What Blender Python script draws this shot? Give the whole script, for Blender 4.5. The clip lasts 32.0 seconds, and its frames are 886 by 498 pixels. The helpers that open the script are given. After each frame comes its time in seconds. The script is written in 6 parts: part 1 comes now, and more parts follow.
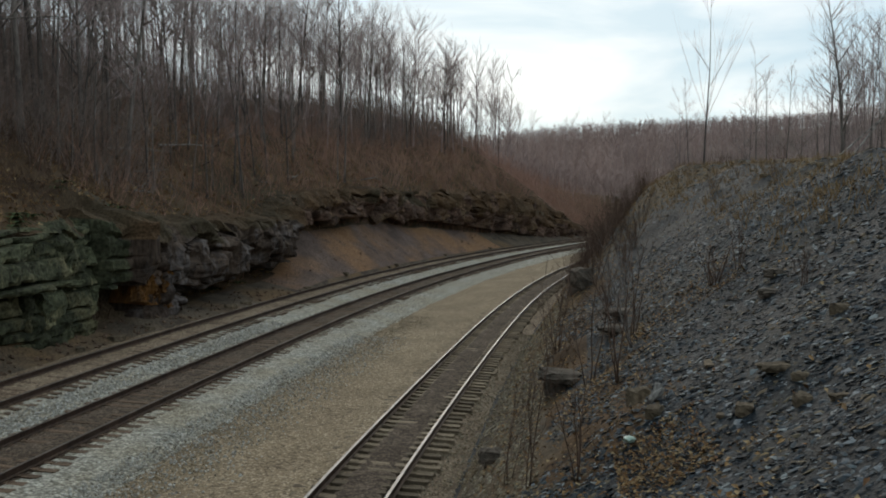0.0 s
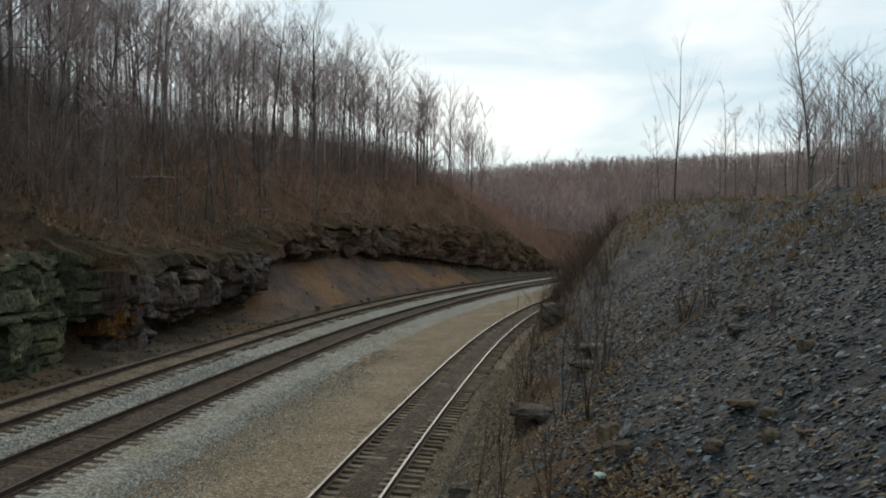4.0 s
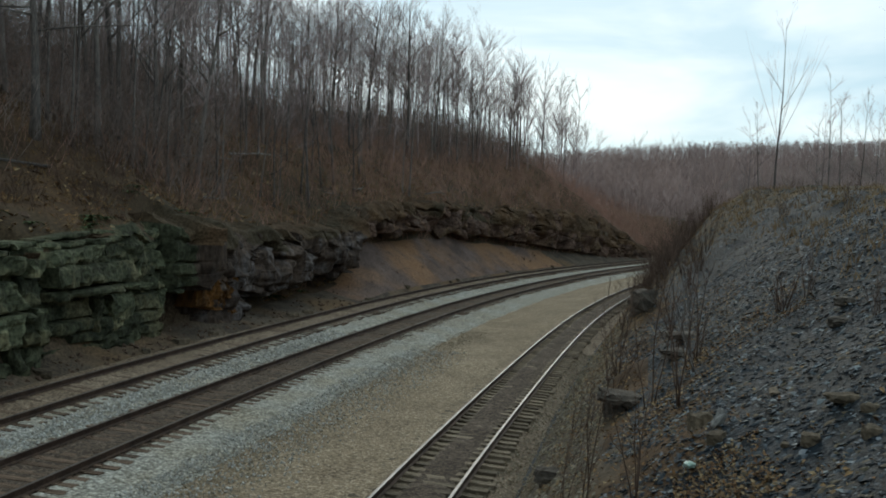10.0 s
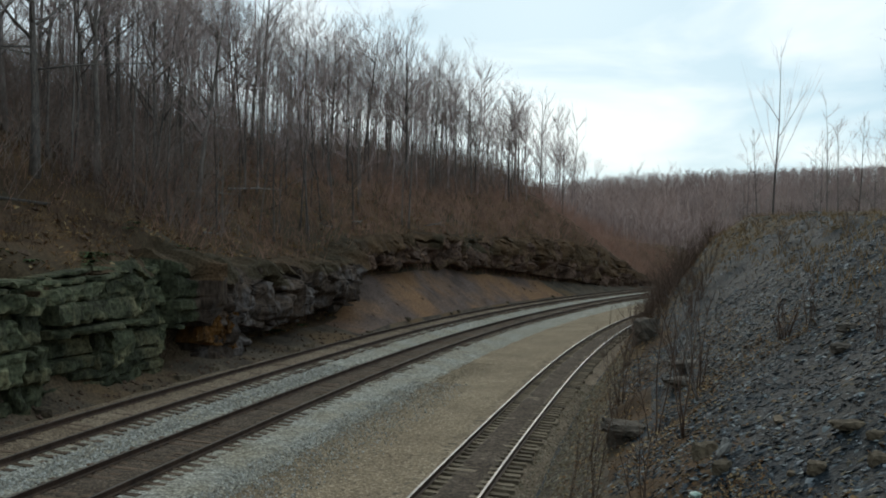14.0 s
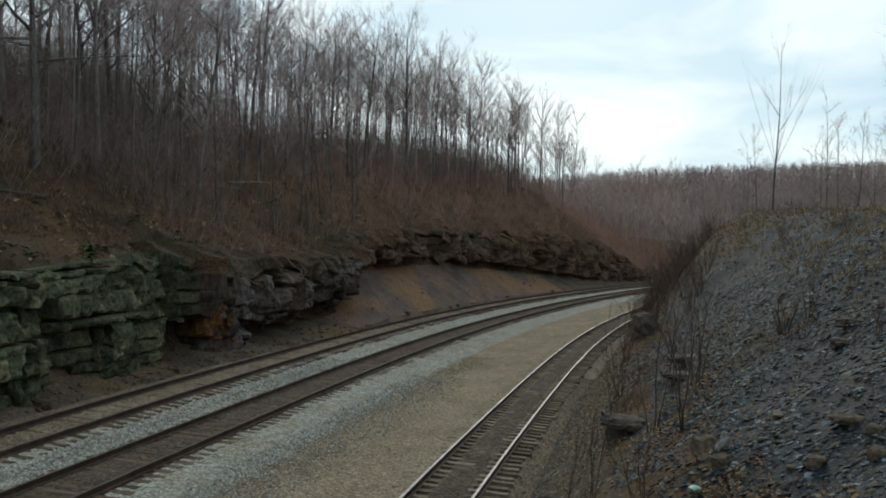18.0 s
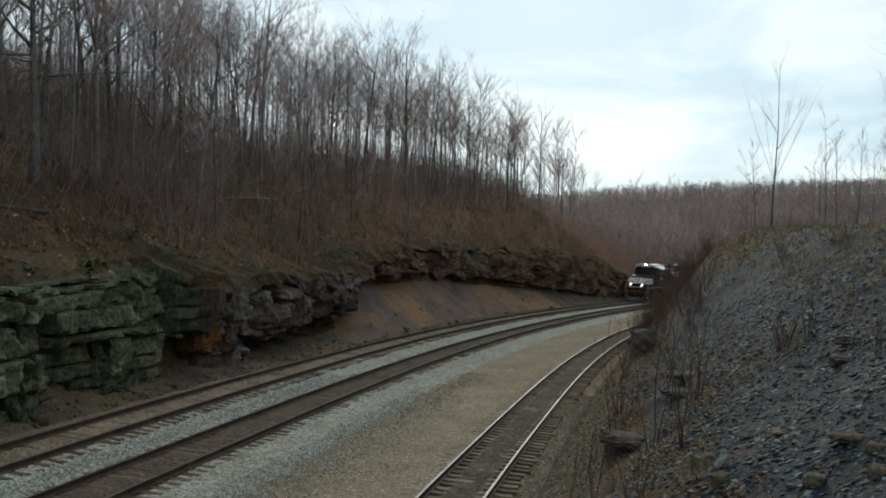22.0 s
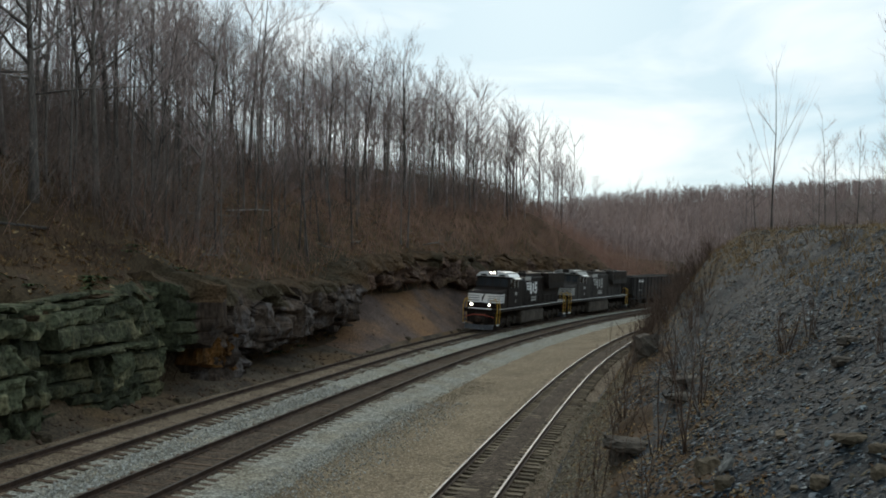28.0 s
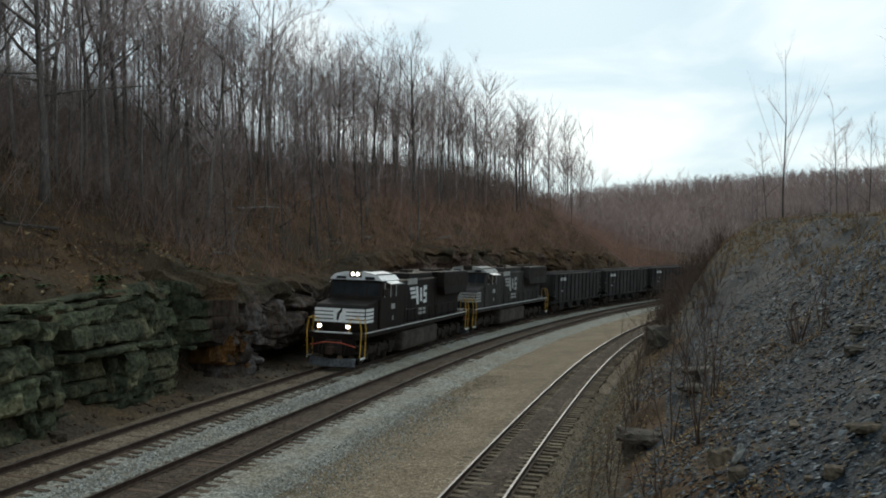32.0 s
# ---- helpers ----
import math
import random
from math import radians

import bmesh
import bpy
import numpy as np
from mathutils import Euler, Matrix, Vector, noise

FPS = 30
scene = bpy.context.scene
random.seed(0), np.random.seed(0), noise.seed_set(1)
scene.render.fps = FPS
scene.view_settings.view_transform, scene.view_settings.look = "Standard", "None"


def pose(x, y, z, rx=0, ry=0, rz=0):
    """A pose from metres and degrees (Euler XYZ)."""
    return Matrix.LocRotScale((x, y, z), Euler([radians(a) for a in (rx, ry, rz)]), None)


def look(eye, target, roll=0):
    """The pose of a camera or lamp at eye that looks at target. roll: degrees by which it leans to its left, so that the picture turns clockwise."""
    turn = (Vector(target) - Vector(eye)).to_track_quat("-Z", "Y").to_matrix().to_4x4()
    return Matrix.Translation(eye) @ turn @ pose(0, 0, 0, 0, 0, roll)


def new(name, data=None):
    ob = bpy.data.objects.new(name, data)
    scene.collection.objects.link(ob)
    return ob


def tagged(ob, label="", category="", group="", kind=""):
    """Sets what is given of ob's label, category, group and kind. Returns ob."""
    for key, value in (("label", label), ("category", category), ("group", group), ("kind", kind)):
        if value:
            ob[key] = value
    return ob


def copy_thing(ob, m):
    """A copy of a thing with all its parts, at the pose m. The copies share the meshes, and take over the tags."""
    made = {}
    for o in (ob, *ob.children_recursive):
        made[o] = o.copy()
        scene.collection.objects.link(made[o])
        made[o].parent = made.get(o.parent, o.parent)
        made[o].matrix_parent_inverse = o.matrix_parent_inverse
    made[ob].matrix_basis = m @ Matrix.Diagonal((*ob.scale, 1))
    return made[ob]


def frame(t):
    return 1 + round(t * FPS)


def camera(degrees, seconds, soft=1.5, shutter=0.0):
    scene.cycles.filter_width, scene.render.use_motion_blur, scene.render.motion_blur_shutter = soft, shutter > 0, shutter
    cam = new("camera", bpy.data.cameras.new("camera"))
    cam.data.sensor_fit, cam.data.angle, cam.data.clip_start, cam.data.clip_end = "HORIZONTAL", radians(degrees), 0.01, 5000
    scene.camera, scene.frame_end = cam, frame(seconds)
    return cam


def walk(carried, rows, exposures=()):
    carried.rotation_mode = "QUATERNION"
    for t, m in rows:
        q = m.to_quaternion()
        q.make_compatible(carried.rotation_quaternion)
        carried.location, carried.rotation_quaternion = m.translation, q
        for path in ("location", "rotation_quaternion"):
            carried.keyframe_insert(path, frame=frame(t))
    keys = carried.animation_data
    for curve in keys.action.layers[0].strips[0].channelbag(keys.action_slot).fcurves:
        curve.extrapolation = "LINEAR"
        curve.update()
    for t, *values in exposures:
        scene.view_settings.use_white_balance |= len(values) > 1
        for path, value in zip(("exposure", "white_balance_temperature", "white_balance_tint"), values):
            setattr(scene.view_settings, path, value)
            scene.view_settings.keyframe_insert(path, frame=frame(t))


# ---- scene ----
# A railway cutting on a curve, bare winter woods, a coal train that comes round the bend.
# Camera: held in one place on the inner bank, turned by small amounts.
cam = camera(49.2, 32.0, soft=1.9)
PATH = [
    (0, pose(-0.005, 0, 5.768, 87.36, -0.00, -0.00)),
    (0.5, pose(0.006, 0, 5.764, 87.94, -0.71, -0.77)),
    (1, pose(0.007, 0, 5.767, 87.96, -0.89, -0.90)),
    (1.5, pose(0.002, 0, 5.764, 88.45, -0.74, -1.24)),
    (2, pose(-0.025, 0, 5.767, 88.58, -0.82, -1.34)),
    (2.5, pose(0.007, 0, 5.763, 88.90, -0.34, -1.66)),
    (3, pose(0.000, 0, 5.763, 88.97, -0.22, -1.76)),
    (3.5, pose(0.017, 0, 5.766, 89.43, -0.38, -1.67)),
    (5.5, pose(0.000, 0, 5.775, 89.24, -0.52, -1.55)),
    (6, pose(-0.004, 0, 5.767, 89.22, -0.56, -1.42)),
    (6.5, pose(-0.009, 0, 5.761, 88.43, -0.77, -0.92)),
    (7, pose(-0.023, 0, 5.749, 87.35, -1.51, -0.46)),
    (7.5, pose(0.016, 0, 5.744, 86.32, -2.46, -0.50)),
    (8, pose(-0.012, 0, 5.719, 85.73, -3.85, 1.87)),
    (8.5, pose(-0.048, 0, 5.712, 85.12, -4.43, 6.26)),
    (9, pose(-0.045, 0, 5.708, 86.40, -4.09, 6.86)),
    (9.5, pose(-0.041, 0, 5.739, 87.77, -2.96, 5.41)),
    (10, pose(-0.032, 0, 5.743, 88.23, -1.90, 3.73)),
    (10.5, pose(-0.026, 0, 5.741, 88.27, -1.52, 3.32)),
    (11, pose(-0.032, 0, 5.743, 88.40, -1.29, 3.46)),
    (11.5, pose(-0.041, 0, 5.742, 88.32, -1.33, 3.32)),
    (12, pose(-0.033, 0, 5.745, 88.35, -1.34, 3.45)),
    (12.5, pose(-0.042, 0, 5.748, 88.50, -1.15, 3.59)),
    (13, pose(-0.042, 0, 5.751, 88.77, -1.04, 3.32)),
    (13.5, pose(-0.040, 0, 5.756, 89.34, -0.90, 3.47)),
    (14, pose(-0.042, 0, 5.756, 90.09, -1.04, 3.71)),
    (14.5, pose(-0.039, 0, 5.747, 90.69, -1.12, 3.77)),
    (16.5, pose(-0.039, 0, 5.752, 90.20, -1.27, 3.83)),
    (17, pose(-0.046, 0, 5.744, 89.98, -1.26, 3.78)),
    (17.5, pose(-0.052, 0, 5.741, 89.93, -1.36, 3.68)),
    (18, pose(-0.053, 0, 5.740, 89.76, -1.24, 3.68)),
    (18.5, pose(-0.048, 0, 5.746, 89.78, -0.99, 3.59)),
    (19, pose(-0.047, 0, 5.747, 89.83, -1.15, 3.69)),
    (19.5, pose(-0.051, 0, 5.744, 89.83, -1.24, 3.93)),
    (20, pose(-0.043, 0, 5.752, 89.80, -1.38, 3.53)),
    (20.5, pose(-0.058, 0, 5.746, 90.02, -1.35, 3.47)),
    (21, pose(-0.064, 0, 5.752, 90.23, -1.42, 3.55)),
    (21.5, pose(-0.061, 0, 5.753, 90.32, -1.61, 3.89)),
    (22, pose(-0.052, 0, 5.752, 90.70, -1.35, 3.62)),
    (22.5, pose(-0.046, 0, 5.753, 90.82, -1.17, 3.44)),
    (23, pose(-0.046, 0, 5.756, 91.00, -0.99, 3.27)),
    (23.5, pose(-0.042, 0, 5.752, 90.94, -0.98, 3.48)),
    (24, pose(-0.036, 0, 5.754, 91.09, -0.82, 3.47)),
    (24.5, pose(-0.021, 0, 5.758, 90.82, -0.69, 3.37)),
    (25, pose(-0.044, 0, 5.759, 90.81, -0.67, 3.37)),
    (25.5, pose(-0.051, 0, 5.755, 90.87, -0.53, 3.56)),
    (27.5, pose(-0.044, 0, 5.758, 91.09, -0.48, 3.67)),
    (28, pose(-0.028, 0, 5.756, 91.20, -0.24, 3.68)),
    (28.5, pose(-0.031, 0, 5.760, 91.28, -0.11, 3.67)),
    (29, pose(-0.016, 0, 5.757, 91.04, -0.09, 3.55)),
    (29.5, pose(-0.012, 0, 5.752, 91.17, 0.29, 3.64)),
    (30, pose(-0.009, 0, 5.759, 91.20, 0.34, 3.49)),
    (30.5, pose(-0.016, 0, 5.757, 91.33, 0.44, 3.58)),
    (31, pose(-0.004, 0, 5.752, 91.07, 0.29, 3.67)),
    (31.5, pose(-0.019, 0, 5.759, 90.77, 0.17, 4.08)),
    (32, pose(-0.015, 0, 5.766, 90.86, 0.62, 4.32)),
]
# the camera's white balance drifts cooler and greener as it swings
BALANCE = [(0, 0, 6520, 10), (1, 0, 6530, 10), (2, 0, 6380, 8), (3, 0, 6540, 10), (6, 0, 6530, 10), (7, 0, 6250, 5), (9, 0, 6050, 2), (10.5, 0, 6170, 5), (14, 0, 6220, 6), (32, 0, 6320, 7)]
walk(cam, PATH, BALANCE)

# World: bright overcast, thin veil of cloud with pale blue in it.
SUN_EL, SUN_AZ = radians(24), radians(-2)
world = bpy.data.worlds.new("overcast_sky")
scene.world = world
world.use_nodes = True
wn, wl = world.node_tree.nodes, world.node_tree.links
wn.clear()
w_out = wn.new("ShaderNodeOutputWorld")
w_bg = wn.new("ShaderNodeBackground")
w_sky = wn.new("ShaderNodeTexSky")
w_sky.sky_type, w_sky.sun_disc = "NISHITA", False
w_sky.sun_elevation, w_sky.sun_rotation = SUN_EL, -SUN_AZ
w_co = wn.new("ShaderNodeTexCoord")
w_map = wn.new("ShaderNodeMapping")
w_map.inputs["Scale"].default_value = (1.6, 1.6, 6.5)
w_noise = wn.new("ShaderNodeTexNoise")
w_noise.inputs["Scale"].default_value, w_noise.inputs["Detail"].default_value = 1.7, 5
w_noise.inputs["Distortion"].default_value = 0.4
w_ramp = wn.new("ShaderNodeValToRGB")
w_ramp.color_ramp.elements[0].position, w_ramp.color_ramp.elements[1].position = 0.40, 0.58
w_ramp.color_ramp.elements[0].color = (6.9, 9.1, 10.4, 1)
w_ramp.color_ramp.elements[1].color = (11.0, 12.0, 12.4, 1)
w_mix = wn.new("ShaderNodeMixRGB")
w_mix.inputs[0].default_value = 0.86
wl.new(w_co.outputs["Generated"], w_map.inputs["Vector"])
wl.new(w_map.outputs["Vector"], w_noise.inputs["Vector"])
wl.new(w_noise.outputs["Fac"], w_ramp.inputs["Fac"])
wl.new(w_sky.outputs["Color"], w_mix.inputs[1])
wl.new(w_ramp.outputs["Color"], w_mix.inputs[2])
# the veil is brightest round the hidden sun and dims away from it
w_dot = wn.new("ShaderNodeVectorMath")
w_dot.operation = "DOT_PRODUCT"
w_dot.inputs[1].default_value = (-math.sin(SUN_AZ) * math.cos(SUN_EL), math.cos(SUN_AZ) * math.cos(SUN_EL), math.sin(SUN_EL))
w_fall = wn.new("ShaderNodeMapRange")
w_fall.interpolation_type = "SMOOTHSTEP"
w_fall.inputs["From Min"].default_value, w_fall.inputs["From Max"].default_value = -0.2, 1.0
w_fall.inputs["To Min"].default_value, w_fall.inputs["To Max"].default_value = 0.86, 1.02
w_mul = wn.new("ShaderNodeMixRGB")
w_mul.blend_type = "MULTIPLY"
w_mul.inputs[0].default_value = 1
wl.new(w_co.outputs["Generated"], w_dot.inputs[0])
wl.new(w_dot.outputs["Value"], w_fall.inputs["Value"])
wl.new(w_mix.outputs["Color"], w_mul.inputs[1])
wl.new(w_fall.outputs["Result"], w_mul.inputs[2])
wl.new(w_mul.outputs["Color"], w_bg.inputs["Color"])
wl.new(w_bg.outputs["Background"], w_out.inputs["Surface"])
w_bg.inputs["Strength"].default_value = 0.083

sun = new("sun", bpy.data.lights.new("sun", "SUN"))
sun.data.energy, sun.data.angle, sun.data.color = 1.0, radians(30), (1.0, 0.86, 0.68)
sun.matrix_world = look((-math.sin(SUN_AZ) * 50, math.cos(SUN_AZ) * 50, 50 * math.tan(SUN_EL)), (0, 0, 0))


# ---- materials ----
def mat(name, low, high, scale=1.0, fine=12.0, rough=0.9, bump=0.3, bump_scale=None, spread=0.0, grain=0.35, stretch=(1, 1, 1), third=None, metal=0.0, spec=0.12, third_scale=0.25):
    """Two colours mixed by coarse noise, broken by fine noise; a third colour in blotches; spread: lightness by piece."""
    m = bpy.data.materials.new(name)
    m.use_nodes = True
    n, l = m.node_tree.nodes, m.node_tree.links
    b = n["Principled BSDF"]
    b.inputs["Roughness"].default_value, b.inputs["Metallic"].default_value = rough, metal
    b.inputs["Specular IOR Level"].default_value = spec
    co = n.new("ShaderNodeTexCoord")
    mp = n.new("ShaderNodeMapping")
    mp.inputs["Scale"].default_value = stretch
    l.new(co.outputs["Object"], mp.inputs["Vector"])

    def tex(sc, det):
        t = n.new("ShaderNodeTexNoise")
        t.inputs["Scale"].default_value, t.inputs["Detail"].default_value = sc, det
        l.new(mp.outputs["Vector"], t.inputs["Vector"])
        return t

    def ramp(src, a, c, p0, p1):
        r = n.new("ShaderNodeValToRGB")
        r.color_ramp.elements[0].position, r.color_ramp.elements[1].position = p0, p1
        r.color_ramp.elements[0].color, r.color_ramp.elements[1].color = (*a, 1), (*c, 1)
        l.new(src, r.inputs["Fac"])
        return r.outputs["Color"]

    col = ramp(tex(scale, 5).outputs["Fac"], low, high, 0.33, 0.67)
    if third:
        mx = n.new("ShaderNodeMixRGB")
        l.new(ramp(tex(scale * third_scale, 4).outputs["Fac"], (0, 0, 0), (1, 1, 1), 0.5, 0.62), mx.inputs[0])
        l.new(col, mx.inputs[1])
        mx.inputs[2].default_value = (*third, 1)
        col = mx.outputs["Color"]
    f = tex(fine, 3)
    g = n.new("ShaderNodeMixRGB")
    g.blend_type = "MULTIPLY"
    g.inputs[0].default_value = 1
    l.new(col, g.inputs[1])
    l.new(ramp(f.outputs["Fac"], (1 - grain,) * 3, (1 + grain,) * 3, 0.3, 0.7), g.inputs[2])
    col = g.outputs["Color"]
    if spread:
        oi = n.new("ShaderNodeObjectInfo")
        mr = n.new("ShaderNodeMapRange")
        mr.inputs["To Min"].default_value, mr.inputs["To Max"].default_value = 1 - spread, 1 + spread
        l.new(oi.outputs["Random"], mr.inputs["Value"])
        hs = n.new("ShaderNodeHueSaturation")
        l.new(col, hs.inputs["Color"])
        l.new(mr.outputs["Result"], hs.inputs["Value"])
        col = hs.outputs["Color"]
    l.new(col, b.inputs["Base Color"])
    if bump:
        bp = n.new("ShaderNodeBump")
        bp.inputs["Strength"].default_value, bp.inputs["Distance"].default_value = bump, 0.05
        l.new(tex(bump_scale or fine, 5).outputs["Fac"], bp.inputs["Height"])
        l.new(bp.outputs["Normal"], b.inputs["Normal"])
    return m


def island_mat(name, colours, rough=0.85, fine=20.0):
    """Loose pieces in one mesh: each island takes one of several colours."""
    m = mat(name, colours[0], colours[-1], 0.8, fine, rough, 0.2)
    n, l = m.node_tree.nodes, m.node_tree.links
    geo = n.new("ShaderNodeNewGeometry")
    r = n.new("ShaderNodeValToRGB")
    r.color_ramp.interpolation = "CONSTANT"
    el = r.color_ramp.elements
    el[0].color = (*colours[0], 1)
    el[1].position, el[1].color = 1 / len(colours), (*colours[1], 1)
    for i, c in enumerate(colours[2:], 2):
        e = el.new(i / len(colours))
        e.color = (*c, 1)
    l.new(geo.outputs["Random Per Island"], r.inputs["Fac"])
    f = n.new("ShaderNodeTexNoise")
    f.inputs["Scale"].default_value = fine
    co = n.new("ShaderNodeTexCoord")
    l.new(co.outputs["Object"], f.inputs["Vector"])
    g = n.new("ShaderNodeMixRGB")
    g.blend_type = "OVERLAY"
    g.inputs[0].default_value = 0.5
    l.new(r.outputs["Color"], g.inputs[1])
    l.new(f.outputs["Fac"], g.inputs[2])
    l.new(g.outputs["Color"], n["Principled BSDF"].inputs["Base Color"])
    return m


def stone_mat(name, colours, other, size, patch=0.35, along=(1, 1, 1)):
    """Packed crushed stone: each cell has its own tone, joints are dark, a second tone lies in soft patches."""
    m = bpy.data.materials.new(name)
    m.use_nodes = True
    n, l = m.node_tree.nodes, m.node_tree.links
    b = n["Principled BSDF"]
    b.inputs["Roughness"].default_value, b.inputs["Specular IOR Level"].default_value = 0.92, 0.12
    co = n.new("ShaderNodeTexCoord")
    vo = n.new("ShaderNodeTexVoronoi")
    vo.inputs["Scale"].default_value = 1 / size
    l.new(co.outputs["Object"], vo.inputs["Vector"])
    sep = n.new("ShaderNodeSeparateColor")
    l.new(vo.outputs["Color"], sep.inputs["Color"])
    tone = n.new("ShaderNodeValToRGB")
    el = tone.color_ramp.elements
    el[0].color, el[1].color = (*colours[0], 1), (*colours[-1], 1)
    for i, c in enumerate(colours[1:-1], 1):
        el.new(i / (len(colours) - 1)).color = (*c, 1)
    l.new(sep.outputs["Red"], tone.inputs["Fac"])
    pn = n.new("ShaderNodeTexNoise")
    pn.inputs["Scale"].default_value, pn.inputs["Detail"].default_value = patch, 6
    mp = n.new("ShaderNodeMapping")
    mp.inputs["Scale"].default_value = along
    l.new(co.outputs["Object"], mp.inputs["Vector"])
    l.new(mp.outputs["Vector"], pn.inputs["Vector"])
    pr = n.new("ShaderNodeValToRGB")
    pr.color_ramp.elements[0].position, pr.color_ramp.elements[1].position = 0.35, 0.68
    l.new(pn.outputs["Fac"], pr.inputs["Fac"])
    tint = n.new("ShaderNodeMixRGB")
    tint.blend_type = "MULTIPLY"
    l.new(pr.outputs["Color"], tint.inputs[0])
    l.new(tone.outputs["Color"], tint.inputs[1])
    tint.inputs[2].default_value = (*other, 1)
    jr = n.new("ShaderNodeMapRange")
    jr.inputs["From Min"].default_value, jr.inputs["From Max"].default_value = 0.35, 0.75
    jr.inputs["To Min"].default_value, jr.inputs["To Max"].default_value = 1.0, 0.55
    l.new(vo.outputs["Distance"], jr.inputs["Value"])
    g = n.new("ShaderNodeMixRGB")
    g.blend_type = "MULTIPLY"
    g.inputs[0].default_value = 1
    l.new(tint.outputs["Color"], g.inputs[1])
    l.new(jr.outputs["Result"], g.inputs[2])
    l.new(g.outputs["Color"], b.inputs["Base Color"])
    bp = n.new("ShaderNodeBump")
    bp.invert = True
    bp.inputs["Strength"].default_value, bp.inputs["Distance"].default_value = 0.8, size * 0.6
    l.new(vo.outputs["Distance"], bp.inputs["Height"])
    l.new(bp.outputs["Normal"], b.inputs["Normal"])
    return m


def glow(name, colour, power):
    m = bpy.data.materials.new(name)
    m.use_nodes = True
    b = m.node_tree.nodes["Principled BSDF"]
    b.inputs["Emission Color"].default_value, b.inputs["Emission Strength"].default_value = (*colour, 1), power
    b.inputs["Base Color"].default_value = (*colour, 1)
    return m


M_LITTER = mat("leaf_litter", (0.040, 0.0255, 0.0145), (0.108, 0.066, 0.036), 0.5, 9, 0.95, 0.6, third=(0.0467, 0.0361, 0.0218), grain=0.5)
M_SHALE = mat("dark_shale", (0.008, 0.0115, 0.0145), (0.018, 0.025, 0.031), 0.8, 11, 0.75, 0.9, third=(0.021, 0.0245, 0.026), third_scale=0.35, grain=0.5)
M_GRASS = mat("dry_grass_soil", (0.058, 0.044, 0.028), (0.12, 0.086, 0.05), 0.7, 9, 0.95, 0.6, third=(0.034, 0.033, 0.031), grain=0.5)
M_DITCH = mat("dark_trackside_dirt", (0.0491, 0.0379, 0.0285), (0.1069, 0.0838, 0.0594), 0.7, 10, 0.95, 0.6, third=(0.1158, 0.075, 0.0396), grain=0.5)
M_TALUS = mat("orange_clay_talus", (0.076, 0.054, 0.045), (0.13, 0.093, 0.077), 0.8, 9, 0.95, 0.6, third=(0.195, 0.11, 0.058), third_scale=0.16, grain=0.5)
# far floor: base colour lifted, with the valley's haze put into it
M_HAZEGROUND = mat("far_forest_floor_hazed", (0.11, 0.083, 0.07), (0.19, 0.142, 0.12), 0.06, 2, 1.0, 0.0)
M_ROCK = mat("layered_sandstone", (0.028, 0.031, 0.018), (0.102, 0.107, 0.063), 1.1, 7, 0.9, 0.7, bump_scale=9, third=(0.14, 0.128, 0.072), third_scale=0.5, spread=0.4, grain=0.6)
M_ROCKDARK = mat("weathered_dark_rock", (0.030, 0.021, 0.016), (0.128, 0.092, 0.07), 0.9, 6, 0.9, 0.9, bump_scale=5, third=(0.135, 0.116, 0.108), third_scale=1.3, spread=0.35, grain=0.55, stretch=(1, 1, 0.45))
M_LEDGE = mat("brown_ledge_rock", (0.045, 0.028, 0.020), (0.152, 0.096, 0.070), 0.8, 6, 0.9, 0.9, bump_scale=5, third=(0.12, 0.08, 0.047), third_scale=0.5, spread=0.4, grain=0.55)
M_RUST = mat("rust_stained_rock", (0.03, 0.016, 0.007), (0.15, 0.068, 0.018), 1.1, 5, 0.85, 0.8, stretch=(2, 2, 0.5))
M_BALLAST = stone_mat("grey_ballast", [(0.165, 0.157, 0.13), (0.32, 0.31, 0.265), (0.385, 0.374, 0.322), (0.57, 0.556, 0.485)], (0.86, 0.79, 0.69), 0.075, 0.5)
M_GRAVEL = stone_mat("tan_gravel", [(0.155, 0.115, 0.074), (0.29, 0.222, 0.142), (0.355, 0.274, 0.177), (0.54, 0.44, 0.31)], (0.76, 0.74, 0.73), 0.055, 0.45)
M_BROWNBED = stone_mat("dirty_brown_ballast", [(0.115, 0.085, 0.058), (0.215, 0.162, 0.112), (0.26, 0.2, 0.14), (0.40, 0.32, 0.23)], (0.66, 0.63, 0.60), 0.06, 0.6)
M_GRIMEBED = stone_mat("oily_dark_ballast", [(0.05, 0.036, 0.026), (0.096, 0.072, 0.053), (0.117, 0.089, 0.065), (0.21, 0.164, 0.122)], (0.7, 0.68, 0.66), 0.06, 0.6)
M_TIE = mat("weathered_tie", (0.058, 0.039, 0.027), (0.15, 0.105, 0.072), 1.5, 14, 0.9, 0.5, stretch=(1, 6, 6), spread=0.35)
M_TIEPALE = mat("dry_pale_tie", (0.096, 0.0744, 0.0504), (0.216, 0.172, 0.12), 1.5, 14, 0.9, 0.5, stretch=(1, 6, 6), spread=0.45)
M_RAILDULL = mat("dull_rail_head", (0.04, 0.034, 0.03), (0.08, 0.068, 0.06), 2, 14, 0.6, 0.0, metal=0.2, grain=0.2)
M_RAIL = mat("rusty_rail_side", (0.0363, 0.0235, 0.0174), (0.066, 0.0412, 0.029), 2, 14, 0.7, 0.2)
M_RAILTOP = mat("polished_rail_head", (0.19, 0.186, 0.182), (0.29, 0.285, 0.28), 2, 14, 0.5, 0.0, metal=0.5, grain=0.2)
